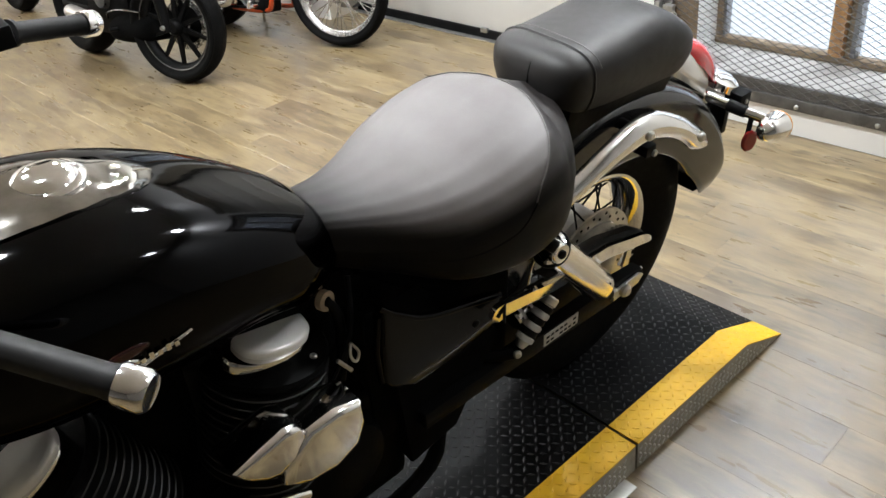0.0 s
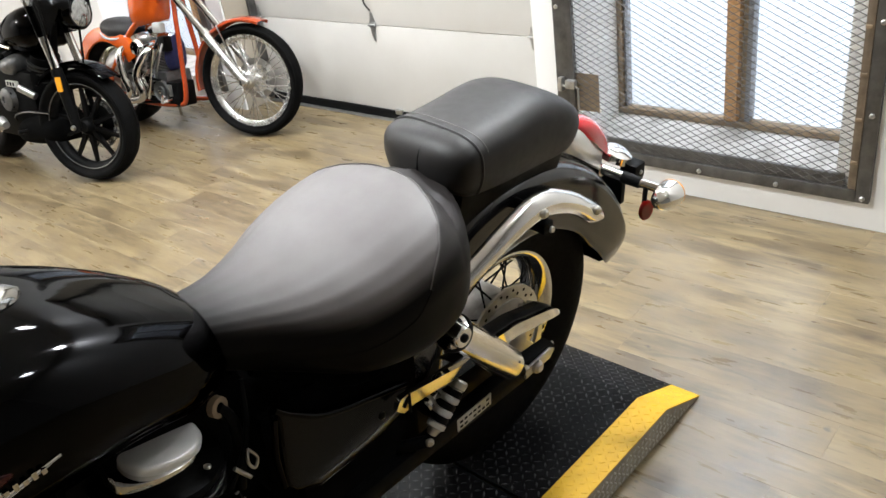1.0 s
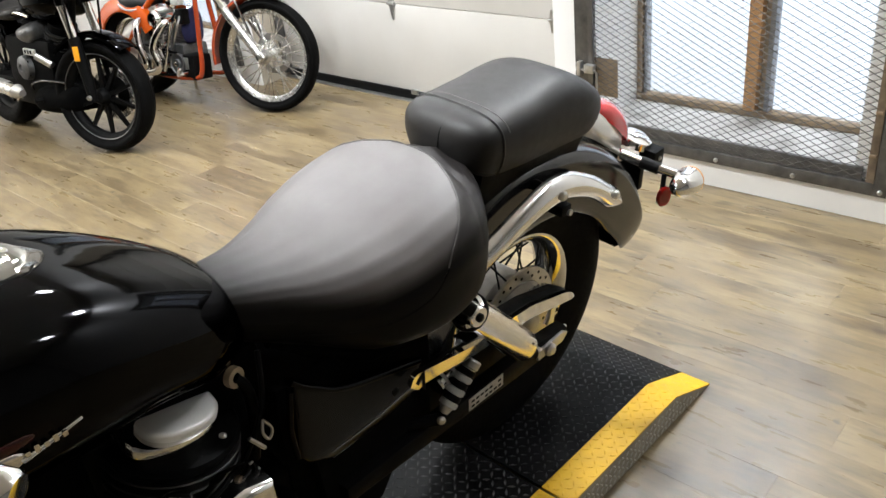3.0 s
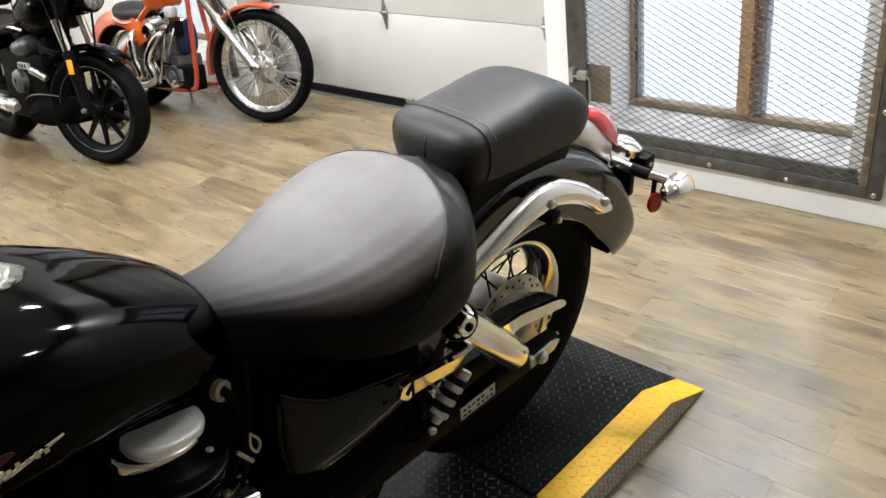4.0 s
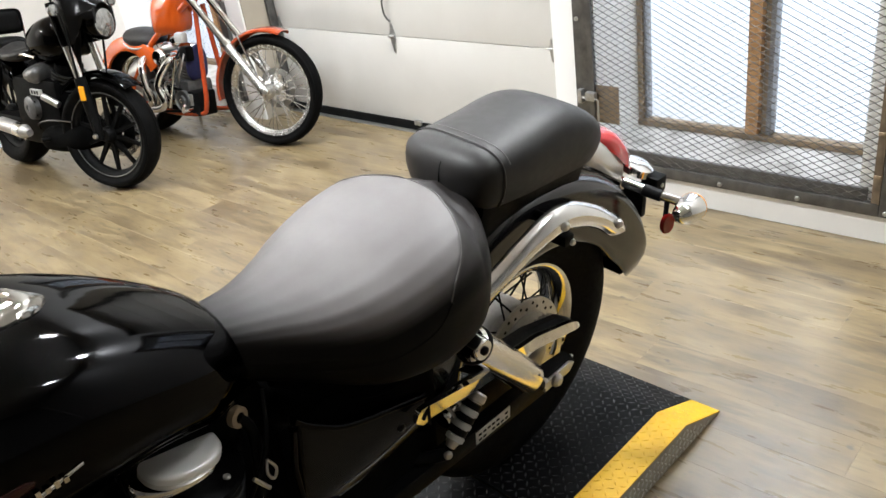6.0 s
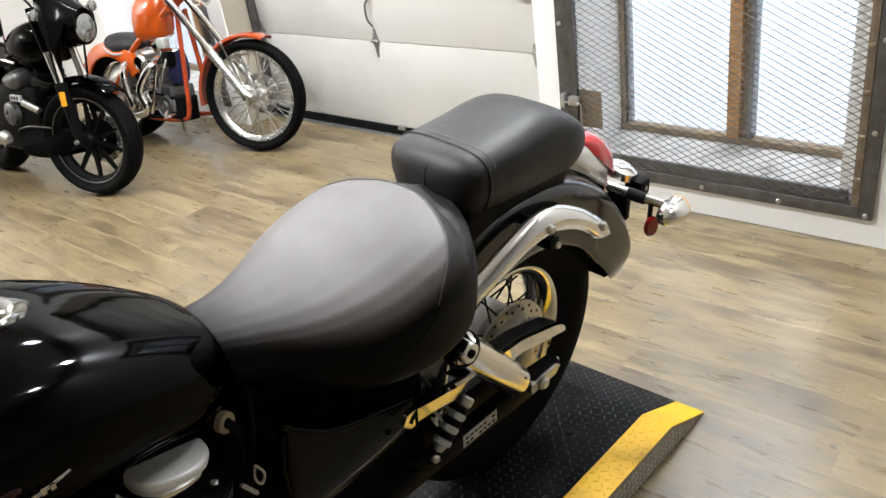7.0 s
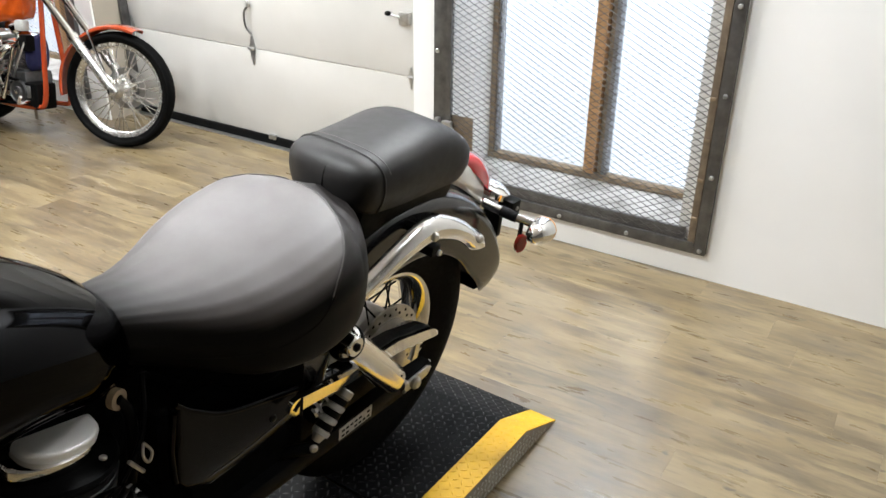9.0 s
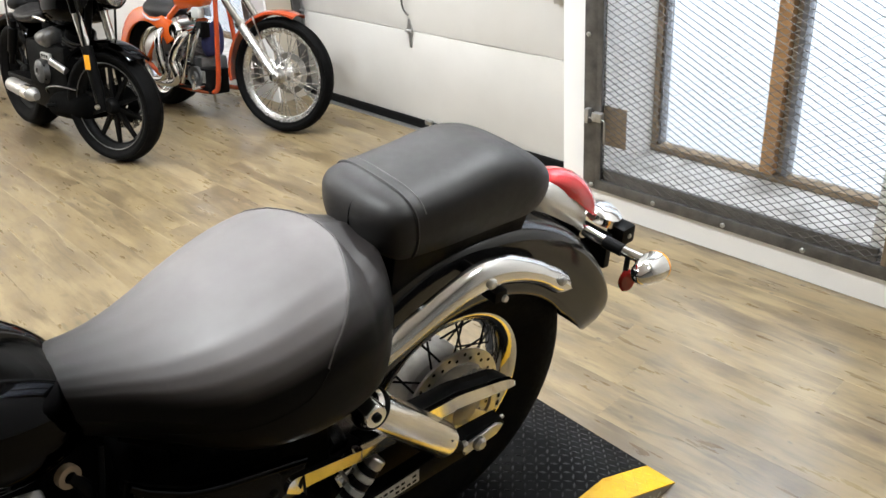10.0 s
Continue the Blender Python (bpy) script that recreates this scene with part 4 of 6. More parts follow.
def tail(bike):
    # lamp: pale shell with a red lens behind it
    def shell(rows):
        rings = []
        for u, hw, zt, zb in rows:
            half = catmull([(0.0, zt), (0.55 * hw, zt - 0.06 * (zt - zb)), (0.88 * hw, zt - 0.30 * (zt - zb)), (hw, zt - 0.68 * (zt - zb)), (0.98 * hw, zb)], 4) + [(0.0, zb)]
            rings.append([(u, v, w) for v, w in half] + [(u, -v, w) for v, w in half[-2:0:-1]])
        return rings

    lamp = part("tail_lamp", loft(bmesh.new(), shell(catmull([(0.235, 0.030, 0.835, 0.78), (0.262, 0.047, 0.831, 0.770), (0.30, 0.053, 0.825, 0.745), (0.345, 0.052, 0.808, 0.712), (0.385, 0.049, 0.782, 0.684), (0.412, 0.047, 0.758, 0.672)], 4))), M_CLEARPLAST, bike, "teardrop tail lamp, pale shell")
    def lens_band():
        rings = []
        for u, hw, zt, zb in catmull([(0.290, 0.026, 0.832, 0.812), (0.325, 0.041, 0.830, 0.792), (0.368, 0.051, 0.819, 0.758), (0.405, 0.052, 0.800, 0.722), (0.438, 0.048, 0.768, 0.694), (0.460, 0.038, 0.730, 0.676), (0.470, 0.024, 0.698, 0.672)], 4):
            half = catmull([(0.0, zt), (0.55 * hw, zt - 0.10 * (zt - zb)), (0.90 * hw, zt - 0.45 * (zt - zb)), (hw, zb)], 4) + [(0.0, zb)]
            rings.append([(u, v, w) for v, w in half] + [(u, -v, w) for v, w in half[-2:0:-1]])
        return loft(bmesh.new(), rings)

    part("lens", lens_band(), M_RED, lamp, "red lens")
    br = part("tail_bracket", tubed([(0.395, -0.062, 0.672), (0.405, 0.0, 0.672), (0.395, 0.062, 0.672)], [0.014, 0.018, 0.014], 14, 3), M_CHROME, bike, "chrome tail bracket")
    bolt(br, (0.352, -0.088, 0.655), (0.5, -0.8, 0.3), 0.010, 0.008, M_SATIN)
    for s in (-1, 1):
        sig = part("turn_signal", tubed([(0.400, s * 0.058, 0.674), (0.408, s * 0.112, 0.668)], [0.0135, 0.0125], 16), M_CHROME, bike, "chrome bullet turn signal on a stalk")
        part("rubber_collar", tubed([(0.408, s * 0.112, 0.668), (0.414, s * 0.158, 0.664)], [0.0155, 0.0145], 16), M_SATIN, sig)
        part("neck", tubed([(0.414, s * 0.158, 0.664), (0.426, s * 0.200, 0.658)], 0.0115, 16), M_CHROME, sig)
        part("shell", lathed([(0, -0.062), (0.012, -0.058), (0.023, -0.045), (0.031, -0.020), (0.0345, 0.007), (0.035, 0.022), (0.032, 0.022), (0, 0.012)], (0.428, s * 0.226, 0.645), (1, -0.10 * s, -0.12), 28, False), M_CHROME, sig)
        part("lens", lathed([(0, 0.048), (0.018, 0.045), (0.030, 0.036), (0.0352, 0.025), (0.0352, 0.021), (0, 0.021)], (0.428, s * 0.226, 0.645), (1, -0.10 * s, -0.12), 28, False), M_AMBER, sig, "amber lens")
        rf = part("reflector", lathed([(0, 0.004), (0.017, 0.004), (0.0205, 0.0), (0.0205, -0.006), (0, -0.006)], (0, 0, 0), (1, 0, 0), 24, False), M_DKRED, bike, "oval red reflector")
        rf.matrix_basis = pose(0.412, s * 0.184, 0.596, 0, 0, 112 * s) @ Matrix.Diagonal((1, 0.95, 1.4, 1))
        part("reflector_tab", boxed(0.408, 0.413, s * 0.176 - 0.006, s * 0.176 + 0.006, 0.610, 0.660, 0.001), M_SATIN, rf.parent)
    pl = part("plate_bracket", boxed(0.455, 0.475, -0.085, 0.085, 0.555, 0.645, 0.004), M_SATIN, bike, "black licence plate bracket")
    part("bracket_box", boxed(0.486, 0.532, -0.104, -0.055, 0.612, 0.658, 0.006), M_SATIN, pl)
    bolt(pl, (0.510, -0.104, 0.635), (0, -1, 0), 0.006, 0.004, M_BRUSHED)
    part("plate_lamp", lathed([(0, 0.020), (0.026, 0.018), (0.044, 0.008), (0.048, -0.010), (0, -0.010)], (0.494, -0.034, 0.672), (0.25, -0.25, 1), 24, False), M_CHROME, bike, "chrome plate lamp cover")


def rear_end(bike):
    w = spoked_wheel(bike, (0.003, 0, 0.396), 0.362, 0.070, 0.205, 40, 0.062, 0.085, M_CHROME, M_SATIN, 0.0026, True, 0.088)
    part("hub_shell", lathed([(0.0, 0.052), (0.085, 0.050), (0.098, 0.036), (0.098, -0.020), (0.090, -0.034), (0, -0.036)], (0, 0.02, 0), (0, 1, 0), 40, False), M_ALLOY, w, "pale cast hub")
    disc = part("brake_disc", lathed([(0.132, 0.003), (0.132, -0.003), (0.098, -0.003), (0.098, 0.003)], (0, -0.062, 0), (0, 1, 0), 60), M_BRUSHED, w, "drilled steel ring")
    holes = bmesh.new()
    for k in range(34):
        t = 2 * math.pi * k / 34
        r = 0.121 if k % 2 else 0.110
        lathe(holes, [(0, 0.0005), (0.0042, 0.0005), (0.0042, -0.0003)], (r * math.cos(t), -0.0655, r * math.sin(t)), (0, -1, 0), 8, False)
    part("drill_holes", holes, M_SEAL, disc, kind="stuff")
    part("carrier", lathed([(0.097, 0.004), (0.097, -0.006), (0.070, -0.014), (0.040, -0.016), (0.040, 0.0)], (0, -0.062, 0), (0, 1, 0), 40), M_ALLOY, w)
    # sprocket with teeth and cut-outs
    bm = bmesh.new()
    pts = []
    teeth = 42
    for k in range(teeth * 4):
        t = 2 * math.pi * k / (teeth * 4)
        r = (0.100, 0.100, 0.107, 0.107)[k % 4]
        pts.append((r * math.cos(t), r * math.sin(t)))
    inner = [(0.078 * math.cos(2 * math.pi * k / (teeth * 4)), 0.078 * math.sin(2 * math.pi * k / (teeth * 4))) for k in range(teeth * 4)]
    loft(bm, [[(x, y, z) for x, z in q] for q, y in ((pts, -0.106), (pts, -0.099), (inner, -0.099), (inner, -0.106), (pts, -0.106))], True, False)
    sp = part("sprocket", bm, M_BRUSHED, w, "steel chain sprocket")
    for k in range(5):
        t = 2 * math.pi * k / 5 + 0.5
        part("sprocket_arm", slab(bmesh.new(), [(0.030 * math.cos(t - 0.5), 0.030 * math.sin(t - 0.5)), (0.080 * math.cos(t - 0.18), 0.080 * math.sin(t - 0.18)), (0.080 * math.cos(t + 0.18), 0.080 * math.sin(t + 0.18)), (0.030 * math.cos(t + 0.5), 0.030 * math.sin(t + 0.5))], -0.105, -0.100, 0.001), M_BRUSHED, sp)
    part("sprocket_boss", lathed([(0, -0.112), (0.022, -0.112), (0.034, -0.106), (0.034, -0.090), (0, -0.090)], (0, 0, 0), (0, 1, 0), 24, False), M_ALLOY, sp)
    # chain: links round the rear sprocket and forward
    ch = bmesh.new()
    path = [(0.104 * math.cos(radians(a)), -0.1025, 0.389 + 0.104 * math.sin(radians(a))) for a in range(-90, 91, 6)]
    path = [(-0.50, -0.085, 0.345), (-0.10, -0.095, 0.30)] + path + [(-0.50, -0.085, 0.435)]
    line = []
    for p, q in zip(path, path[1:]):
        d = (Vector(q) - Vector(p)).length
        for i in range(max(1, round(d / 0.0125))):
            line.append(Vector(p).lerp(Vector(q), i / max(1, round(d / 0.0125))))
    for p, q in zip(line[::2], line[1::2]):
        tube(ch, [p, q], 0.0062, 6)
    part("chain", ch, M_SATIN, bike, "steel drive chain", kind="stuff")
    # swingarm, adjuster, axle
    for s in (-1, 1):
        sa = part("swingarm", slab(bmesh.new(), [(-0.62, 0.390), (-0.62, 0.432), (-0.054, 0.421), (0.041, 0.413), (0.051, 0.393), (0.041, 0.375), (-0.054, 0.369)], s * 0.164 - 0.016, s * 0.164 + 0.016, 0.006), M_SATIN, bike, "satin black swingarm")
        part("adjuster", slab(bmesh.new(), [(-0.069, 0.408), (0.021, 0.413), (0.038, 0.401), (0.021, 0.383), (-0.069, 0.381)], s * 0.1840 - 0.0035, s * 0.1840 + 0.0035, 0.002), M_BRUSHED, sa, "bright chain adjuster plate")
        bolt(sa, (-0.034, s * 0.188, 0.397), (0, s, 0), 0.016, 0.014, M_BRUSHED, "axle_nut")
        part("adjuster_bolt", tubed([(0.016, s * 0.164, 0.393), (0.060, s * 0.164, 0.393)], 0.0045, 8), M_BRUSHED, sa)
        if s < 0:
            st = part("warning_label", boxed(-0.294, -0.186, -0.1825, -0.1805, 0.389, 0.422, 0.0005), M_WHITEPLAST, sa, "white warning label with dark print")
            for i in range(2):
                for j in range(7):
                    if (i * 5 + j * 3) % 7 == 6:
                        continue
                    part("print_bar", boxed(-0.287 + j * 0.0140, -0.278 + j * 0.0140, -0.1834, -0.1826, 0.395 + i * 0.0140, 0.4005 + i * 0.0140), M_SATIN, st)
    # shock absorbers with plain chrome covers
    for s in (-1, 1):
        top, end = Vector((-0.308, s * 0.184, 0.676)), Vector((-0.112, s * 0.184, 0.448))
        d = (end - top).normalized()
        sh = part("shock_absorber", lathed([(0, 0), (0.030, 0), (0.036, 0.006), (0.0365, 0.02), (0.0365, 0.266), (0.034, 0.275), (0.026, 0.279), (0, 0.279)], top + d * 0.006, d, 36, False), M_STRUT, bike, "chrome covered rear shock absorber")
        part("collar", lathed([(0.0375, 0.010), (0.0395, 0.013), (0.0395, 0.020), (0.0375, 0.023), (0.036, 0.023), (0.036, 0.010)], top + d * 0.006, d, 36), M_SATIN, sh)
        part("upper_eye", lathed([(0, -0.018), (0.020, -0.018), (0.023, -0.012), (0.023, 0.014), (0.019, 0.018), (0, 0.018)], top + Vector((0, s * 0.022, 0)), (0, 1, 0), 24, False), M_CHROME, sh)
        bolt(sh, top + Vector((0, s * 0.040, 0)), (0, s, 0), 0.009, 0.006, M_SATIN)
        part("rod", tubed([end, end + d * 0.05], 0.012, 14), M_SATIN, sh)
        bolt(sh, (-0.075, s * 0.184, 0.412), (0, s, 0), 0.013, 0.012, M_BRUSHED)
        if s < 0:
            part("dimple", lathed([(0, 0.0006), (0.0025, 0.0006), (0.0025, -0.001)], top + d * 0.250 + Vector((0.014, -0.0335, 0.006)), (0.3, -1, 0.1), 10, False), M_SEAL, sh)
    # chain guard: black cover with a bright outer strip
    top = [(-0.484, 0.620), (-0.470, 0.640), (-0.43, 0.634), (-0.325, 0.612), (-0.235, 0.587), (-0.150, 0.551), (-0.060, 0.514), (0.020, 0.490), (0.070, 0.476), (0.098, 0.464), (0.110, 0.452)]
    low = [(0.106, 0.446), (0.096, 0.444), (0.060, 0.452), (0.010, 0.463), (-0.060, 0.482), (-0.150, 0.514), (-0.235, 0.544), (-0.325, 0.572), (-0.43, 0.590), (-0.445, 0.588), (-0.458, 0.586)]

    def guard_v(u):
        return -0.142 - 0.072 * max(0.0, min(1.0, (-u - 0.05) / 0.26))

    bm = bmesh.new()
    rings = []
    for (ut, wt), (ul, wl) in zip(catmull(top, 3), catmull(low[::-1], 3)):
        vt, vl = guard_v(ut), guard_v(ul)
        tilt = -0.005 + 0.016 * max(0.0, min(1.0, (-ut - 0.05) / 0.25))
        rings.append([(ut, vt + 0.006, wt), (ut, vt - 0.004, wt - 0.002), (ul, vl - 0.004 + tilt, wl), (ul, vl + 0.006 + tilt, wl + 0.003)])
    cg = part("chain_guard", loft(bm, rings), M_CHROME, bike, "chrome chain guard strip", sharp=50)
    bm = bmesh.new()
    rings = []
    for (u, w), (ul, wl) in list(zip(catmull(top, 4), catmull(low[::-1], 4)))[12:-1]:
        v = guard_v(u)
        drop = 0.012 * max(0.0, (u - 0.07) / 0.05)
        rings.append([(u, v + 0.0065, w - 0.010), (u, v + 0.0065, w + 0.003 - drop), (u - 0.006, v + 0.016, w + 0.011 - drop), (u - 0.010, v + 0.036, w + 0.010 - drop), (u - 0.010, v + 0.038, w + 0.004 - drop), (u, v + 0.020, w + 0.004 - drop), (u, v + 0.012, w - 0.012)])
    part("guard_cover", loft(bm, rings), M_SATIN, cg, "satin black guard cover")
    part("guard_clip", boxed(-0.4512, -0.4488, guard_v(-0.45) - 0.0050, guard_v(-0.45) + 0.002, 0.590, 0.636, 0.0005), M_SATIN, cg)
    part("inner_guard", slab(bmesh.new(), [(-0.42, 0.38), (-0.42, 0.52), (-0.16, 0.505), (-0.10, 0.45), (-0.10, 0.375)], -0.122, -0.114, 0.003), M_SATIN, cg)
    # folded pillion peg: rubber rings on a bright core
    a, b = Vector((-0.286, -0.188, 0.535)), Vector((-0.374, -0.188, 0.457))
    d = (b - a).normalized()
    pg = part("pillion_peg", lathed([(0, 0), (0.016, 0), (0.0185, 0.003), (0.0185, 0.017), (0.0155, 0.019), (0.0155, 0.104), (0.010, 0.122), (0, 0.124)], a, d, 24, False), M_BRUSHED, bike, "folded pillion foot peg with rubber rings")
    for k in range(3):
        h = 0.021 + 0.029 * k
        part("rubber_ring", lathed([(0.016, h), (0.0185, h + 0.002), (0.0188, h + 0.0125), (0.016, h + 0.0145)], a, d, 24), M_SATIN, pg)
        part("bright_ring", lathed([(0.016, h + 0.0153), (0.0195, h + 0.0165), (0.0195, h + 0.0265), (0.016, h + 0.0280)], a, d, 24), M_WHITEPLAST, pg)
    bolt(pg, b + d * 0.012 + Vector((-0.008, -0.008, 0)), (-0.5, -0.8, 0.2), 0.009, 0.008, M_BRUSHED)
    part("peg_bracket", tubed([b + d * 0.02, (-0.42, -0.165, 0.44), (-0.45, -0.13, 0.43)], 0.013, 10), M_SATIN, pg)
    mf = part("muffler_end", lathed([(0.0, 0.0), (0.022, 0.0), (0.026, 0.004), (0.026, 0.085), (0.021, 0.092), (0, 0.092)], (-0.36, -0.150, 0.490), (0.9, 0.05, 0.12), 28, False), M_CHROME, bike, "chrome ribbed canister behind the peg")
    for k in range(3):
        part("rib", lathed([(0.0265, 0.012 + k * 0.026), (0.029, 0.016 + k * 0.026), (0.0265, 0.020 + k * 0.026), (0.025, 0.016 + k * 0.026)], (-0.36, -0.150, 0.490), (0.9, 0.05, 0.12), 28), M_BRUSHED, mf)


def tank(bike):
    table = [(-0.688, 0.040, 0.862, 0.815), (-0.698, 0.078, 0.884, 0.806), (-0.722, 0.108, 0.912, 0.804), (-0.757, 0.132, 0.940, 0.805), (-0.805, 0.156, 0.973, 0.814), (-0.87, 0.176, 1.010, 0.843), (-0.95, 0.196, 1.046, 0.862), (-1.05, 0.208, 1.078, 0.870), (-1.15, 0.206, 1.088, 0.876), (-1.25, 0.186, 1.082, 0.884), (-1.34, 0.138, 1.055, 0.894), (-1.39, 0.066, 1.018, 0.91)]

    def ring(u, hw, zt, zb):
        h = (zt - zb) * 1.12
        half = [(0.0, zt), (0.30 * hw, zt - 0.005 * h), (0.56 * hw, zt - 0.038 * h), (0.78 * hw, zt - 0.130 * h), (0.93 * hw, zt - 0.32 * h), (1.0 * hw, zt - 0.58 * h), (0.99 * hw, zt - 0.74 * h), (0.94 * hw, zb + 0.05 * h), (0.90 * hw, zb), (0.80 * hw, zb + 0.01)]
        half = catmull(half, 6) + [(0.0, zb + 0.02)]
        return [(u, v, w) for v, w in half] + [(u, -v, w) for v, w in half[-2:0:-1]]

    rows = catmull(table, 8)
    for _ in range(14):
        rows = [rows[0]] + [tuple(0.25 * a + 0.5 * b + 0.25 * c for a, b, c in zip(p, q, r)) for p, q, r in zip(rows, rows[1:], rows[2:])] + [rows[-1]]
    t = part("fuel_tank", loft(bmesh.new(), [ring(*q) for q in rows]), M_BLACK, bike, "gloss black teardrop fuel tank", sharp=60)

    def top_of(u):
        return min(rows, key=lambda q: abs(q[0] - u))

    # chrome console that follows the tank's crown
    rings = []
    for i in range(25):
        u = -0.924 - 0.40 * i / 24
        f = math.sin(min(1.0, (i / 24) * 1.9) * math.pi / 2) ** 0.55
        hw = max(0.004, 0.088 * f * (1 - 0.45 * max(0.0, (i / 24 - 0.55) / 0.45)))
        _, thw, zt, zb = top_of(u)
        h = zt - zb
        ring_pts = []
        for k in range(-6, 7):
            v = hw * k / 6
            r = abs(v) / thw
            drop = (0.005 * h * (r / 0.30) ** 2) if r < 0.30 else h * (0.005 + 0.033 * (r - 0.30) / 0.26)
            ring_pts.append((u, v, zt - drop + 0.004 + 0.007 * (1 - (k / 6) ** 4)))
        ring_pts += [(u, v, w - 0.020) for u_, v, w in ring_pts[::-1]]
        rings.append(ring_pts)
    c = part("console", loft(bmesh.new(), rings), M_CONSOLE, t, "chrome tank console", sharp=50)
    cap_z = top_of(-1.055)[2] + 0.010
    part("filler_cap", lathed([(0, 0.016), (0.024, 0.015), (0.036, 0.010), (0.041, 0.004), (0.046, 0.0035), (0.050, 0.0), (0.050, -0.006), (0, -0.006)], (-1.055, 0, cap_z), (0.03, 0, 1), 40, False), M_CHROME, c, "round chrome filler cap")
    part("console_screw", lathed([(0, 0.005), (0.007, 0.004), (0.010, 0.0), (0, -0.002)], (-0.968, 0.006, top_of(-0.968)[2] + 0.0105), (0.15, 0, 1), 16, False), M_CHROME, c)
    # side badge: a wing-like bar and an unreadable script
    for s in (-1, 1):
        bd = part("tank_badge", tubed([(-0.998, s * 0.205, 0.935), (-1.075, s * 0.212, 0.926)], [0.0018, 0.0032], 8), M_CHROME, t, "chrome side badge")
        for i in range(5):
            part("badge_letter", boxed(-1.070 + i * 0.011, -1.0635 + i * 0.011, s * 0.2110 - 0.002, s * 0.2110 + 0.002, 0.928, 0.936 + 0.003 * (i % 2), 0.001), M_CHROME, bd)
        part("badge_wing", ball(bmesh.new(), (-1.100, s * 0.2095, 0.930), 0.032, 0.004, 0.014, 16, 8), M_CHROME, bd)
        part("badge_flash", ball(bmesh.new(), (-1.085, s * 0.2065, 0.948), 0.034, 0.003, 0.009, 16, 8), M_BADGE, bd)
    return t


def engine(bike):
    e = part("engine", boxed(-1.16, -0.62, -0.115, 0.115, 0.20, 0.52, 0.03, 3), M_ENGINE, bike, "black V-twin engine with chrome covers")
    # two finned barrels in a narrow V, chrome caps on top
    for c, lean, name in (((-0.915, -0.070, 0.430), -12, "rear_cylinder"), ((-1.115, -0.03, 0.44), 24, "front_cylinder")):
        ax = Vector((-math.sin(radians(lean)), 0, math.cos(radians(lean))))
        c = Vector(c)
        cyl = part(name, lathed([(0, 0), (0.082, 0), (0.082, 0.27), (0, 0.27)], c, ax, 36, False), M_ENGINE, bike, "black finned cylinder")
        for k in range(13):
            h = 0.03 + 0.0185 * k
            part("cooling_fin", lathed([(0.081, h), (0.106, h + 0.001), (0.108, h + 0.003), (0.106, h + 0.005), (0.081, h + 0.006)], c, ax, 36), M_FIN, cyl)
        cap = part("head_cover", lathed([(0.0, 0.284), (0.090, 0.284), (0.103, 0.281), (0.107, 0.275), (0.104, 0.266), (0, 0.266)], c, ax, 40, False), M_ENGINE, cyl, "cylinder head with an oval chrome cover")
        # the cover's flat D-shaped face, its straight side under the tank, over a wider flange
        e1 = Vector((ax.z, 0, -ax.x))
        n = (ax * 0.95 + Vector((0, -0.148, 0))).normalized()
        e2 = n.cross(e1).normalized()
        mid = c + ax * 0.296 + Vector((0.011, 0.003, 0.0165))

        def lip(half, deep, shift, h):
            arc = [(half * math.cos(a), -0.020 - deep * math.sin(a) ** 0.75) for a in (math.pi * q / 30 for q in range(31))]
            return [mid + n * h + e1 * (u + shift) + e2 * v for u, v in arc + [(-half * 0.98, 0.0), (half * 0.98, 0.0)]]

        part("cover_flange", loft(bmesh.new(), [lip(0.074, 0.056, -0.022, -0.022), lip(0.075, 0.058, -0.022, 0.000), lip(0.072, 0.055, -0.021, 0.006), lip(0.040, 0.030, -0.020, 0.007)]), M_CHROME, cap)
        rings = [lip(0.064, 0.051, -0.009, 0.004), lip(0.064, 0.051, -0.009, 0.016), lip(0.061, 0.049, -0.009, 0.020), lip(0.055, 0.045, -0.009, 0.022), lip(0.02, 0.018, -0.009, 0.0225)]
        part("cover_face", loft(bmesh.new(), rings), M_SATINCHROME, cap)
        for a in (-60, 60, 180):
            q = c + ax * 0.283 + Vector((math.cos(radians(a)) * 0.090, math.sin(radians(a)) * 0.090, 0))
            bolt(cap, q, ax, 0.006, 0.005, M_BRUSHED)
    # bright primary and sprocket covers low on the left
    for line in ([(-1.014, 0.672), (-0.923, 0.694), (-0.9, 0.686), (-0.887, 0.661), (-0.919, 0.63), (-0.944, 0.605), (-0.972, 0.617), (-0.996, 0.639)],
                 [(-0.942, 0.577), (-0.929, 0.62), (-0.885, 0.662), (-0.83, 0.664), (-0.786, 0.652), (-0.782, 0.607), (-0.798, 0.564), (-0.847, 0.54), (-0.904, 0.548)]):
        part("side_cover_chrome", slab(bmesh.new(), line, -0.238, -0.160, 0.016, 3), M_CHROME, e, "angular chrome engine side cover")
    part("gear_linkage", tubed([(-1.06, -0.20, 0.56), (-0.98, -0.215, 0.545), (-0.90, -0.215, 0.50)], 0.009, 10, 3), M_CHROME, e)
    part("linkage_joint", ball(bmesh.new(), (-1.03, -0.205, 0.575), 0.022, 0.012, 0.014, 14, 8), M_ALLOY, e)
    part("crankcase_cover", lathed([(0, 0.05), (0.06, 0.048), (0.10, 0.035), (0.115, 0.0), (0, 0)], (-0.80, -0.115, 0.40), (0, -1, 0), 36, False), M_ENGINE, e)
    part("crankcase_cover", lathed([(0, 0.05), (0.07, 0.048), (0.12, 0.035), (0.135, 0.0), (0, 0)], (-1.00, -0.115, 0.38), (0, -1, 0), 36, False), M_ENGINE, e)
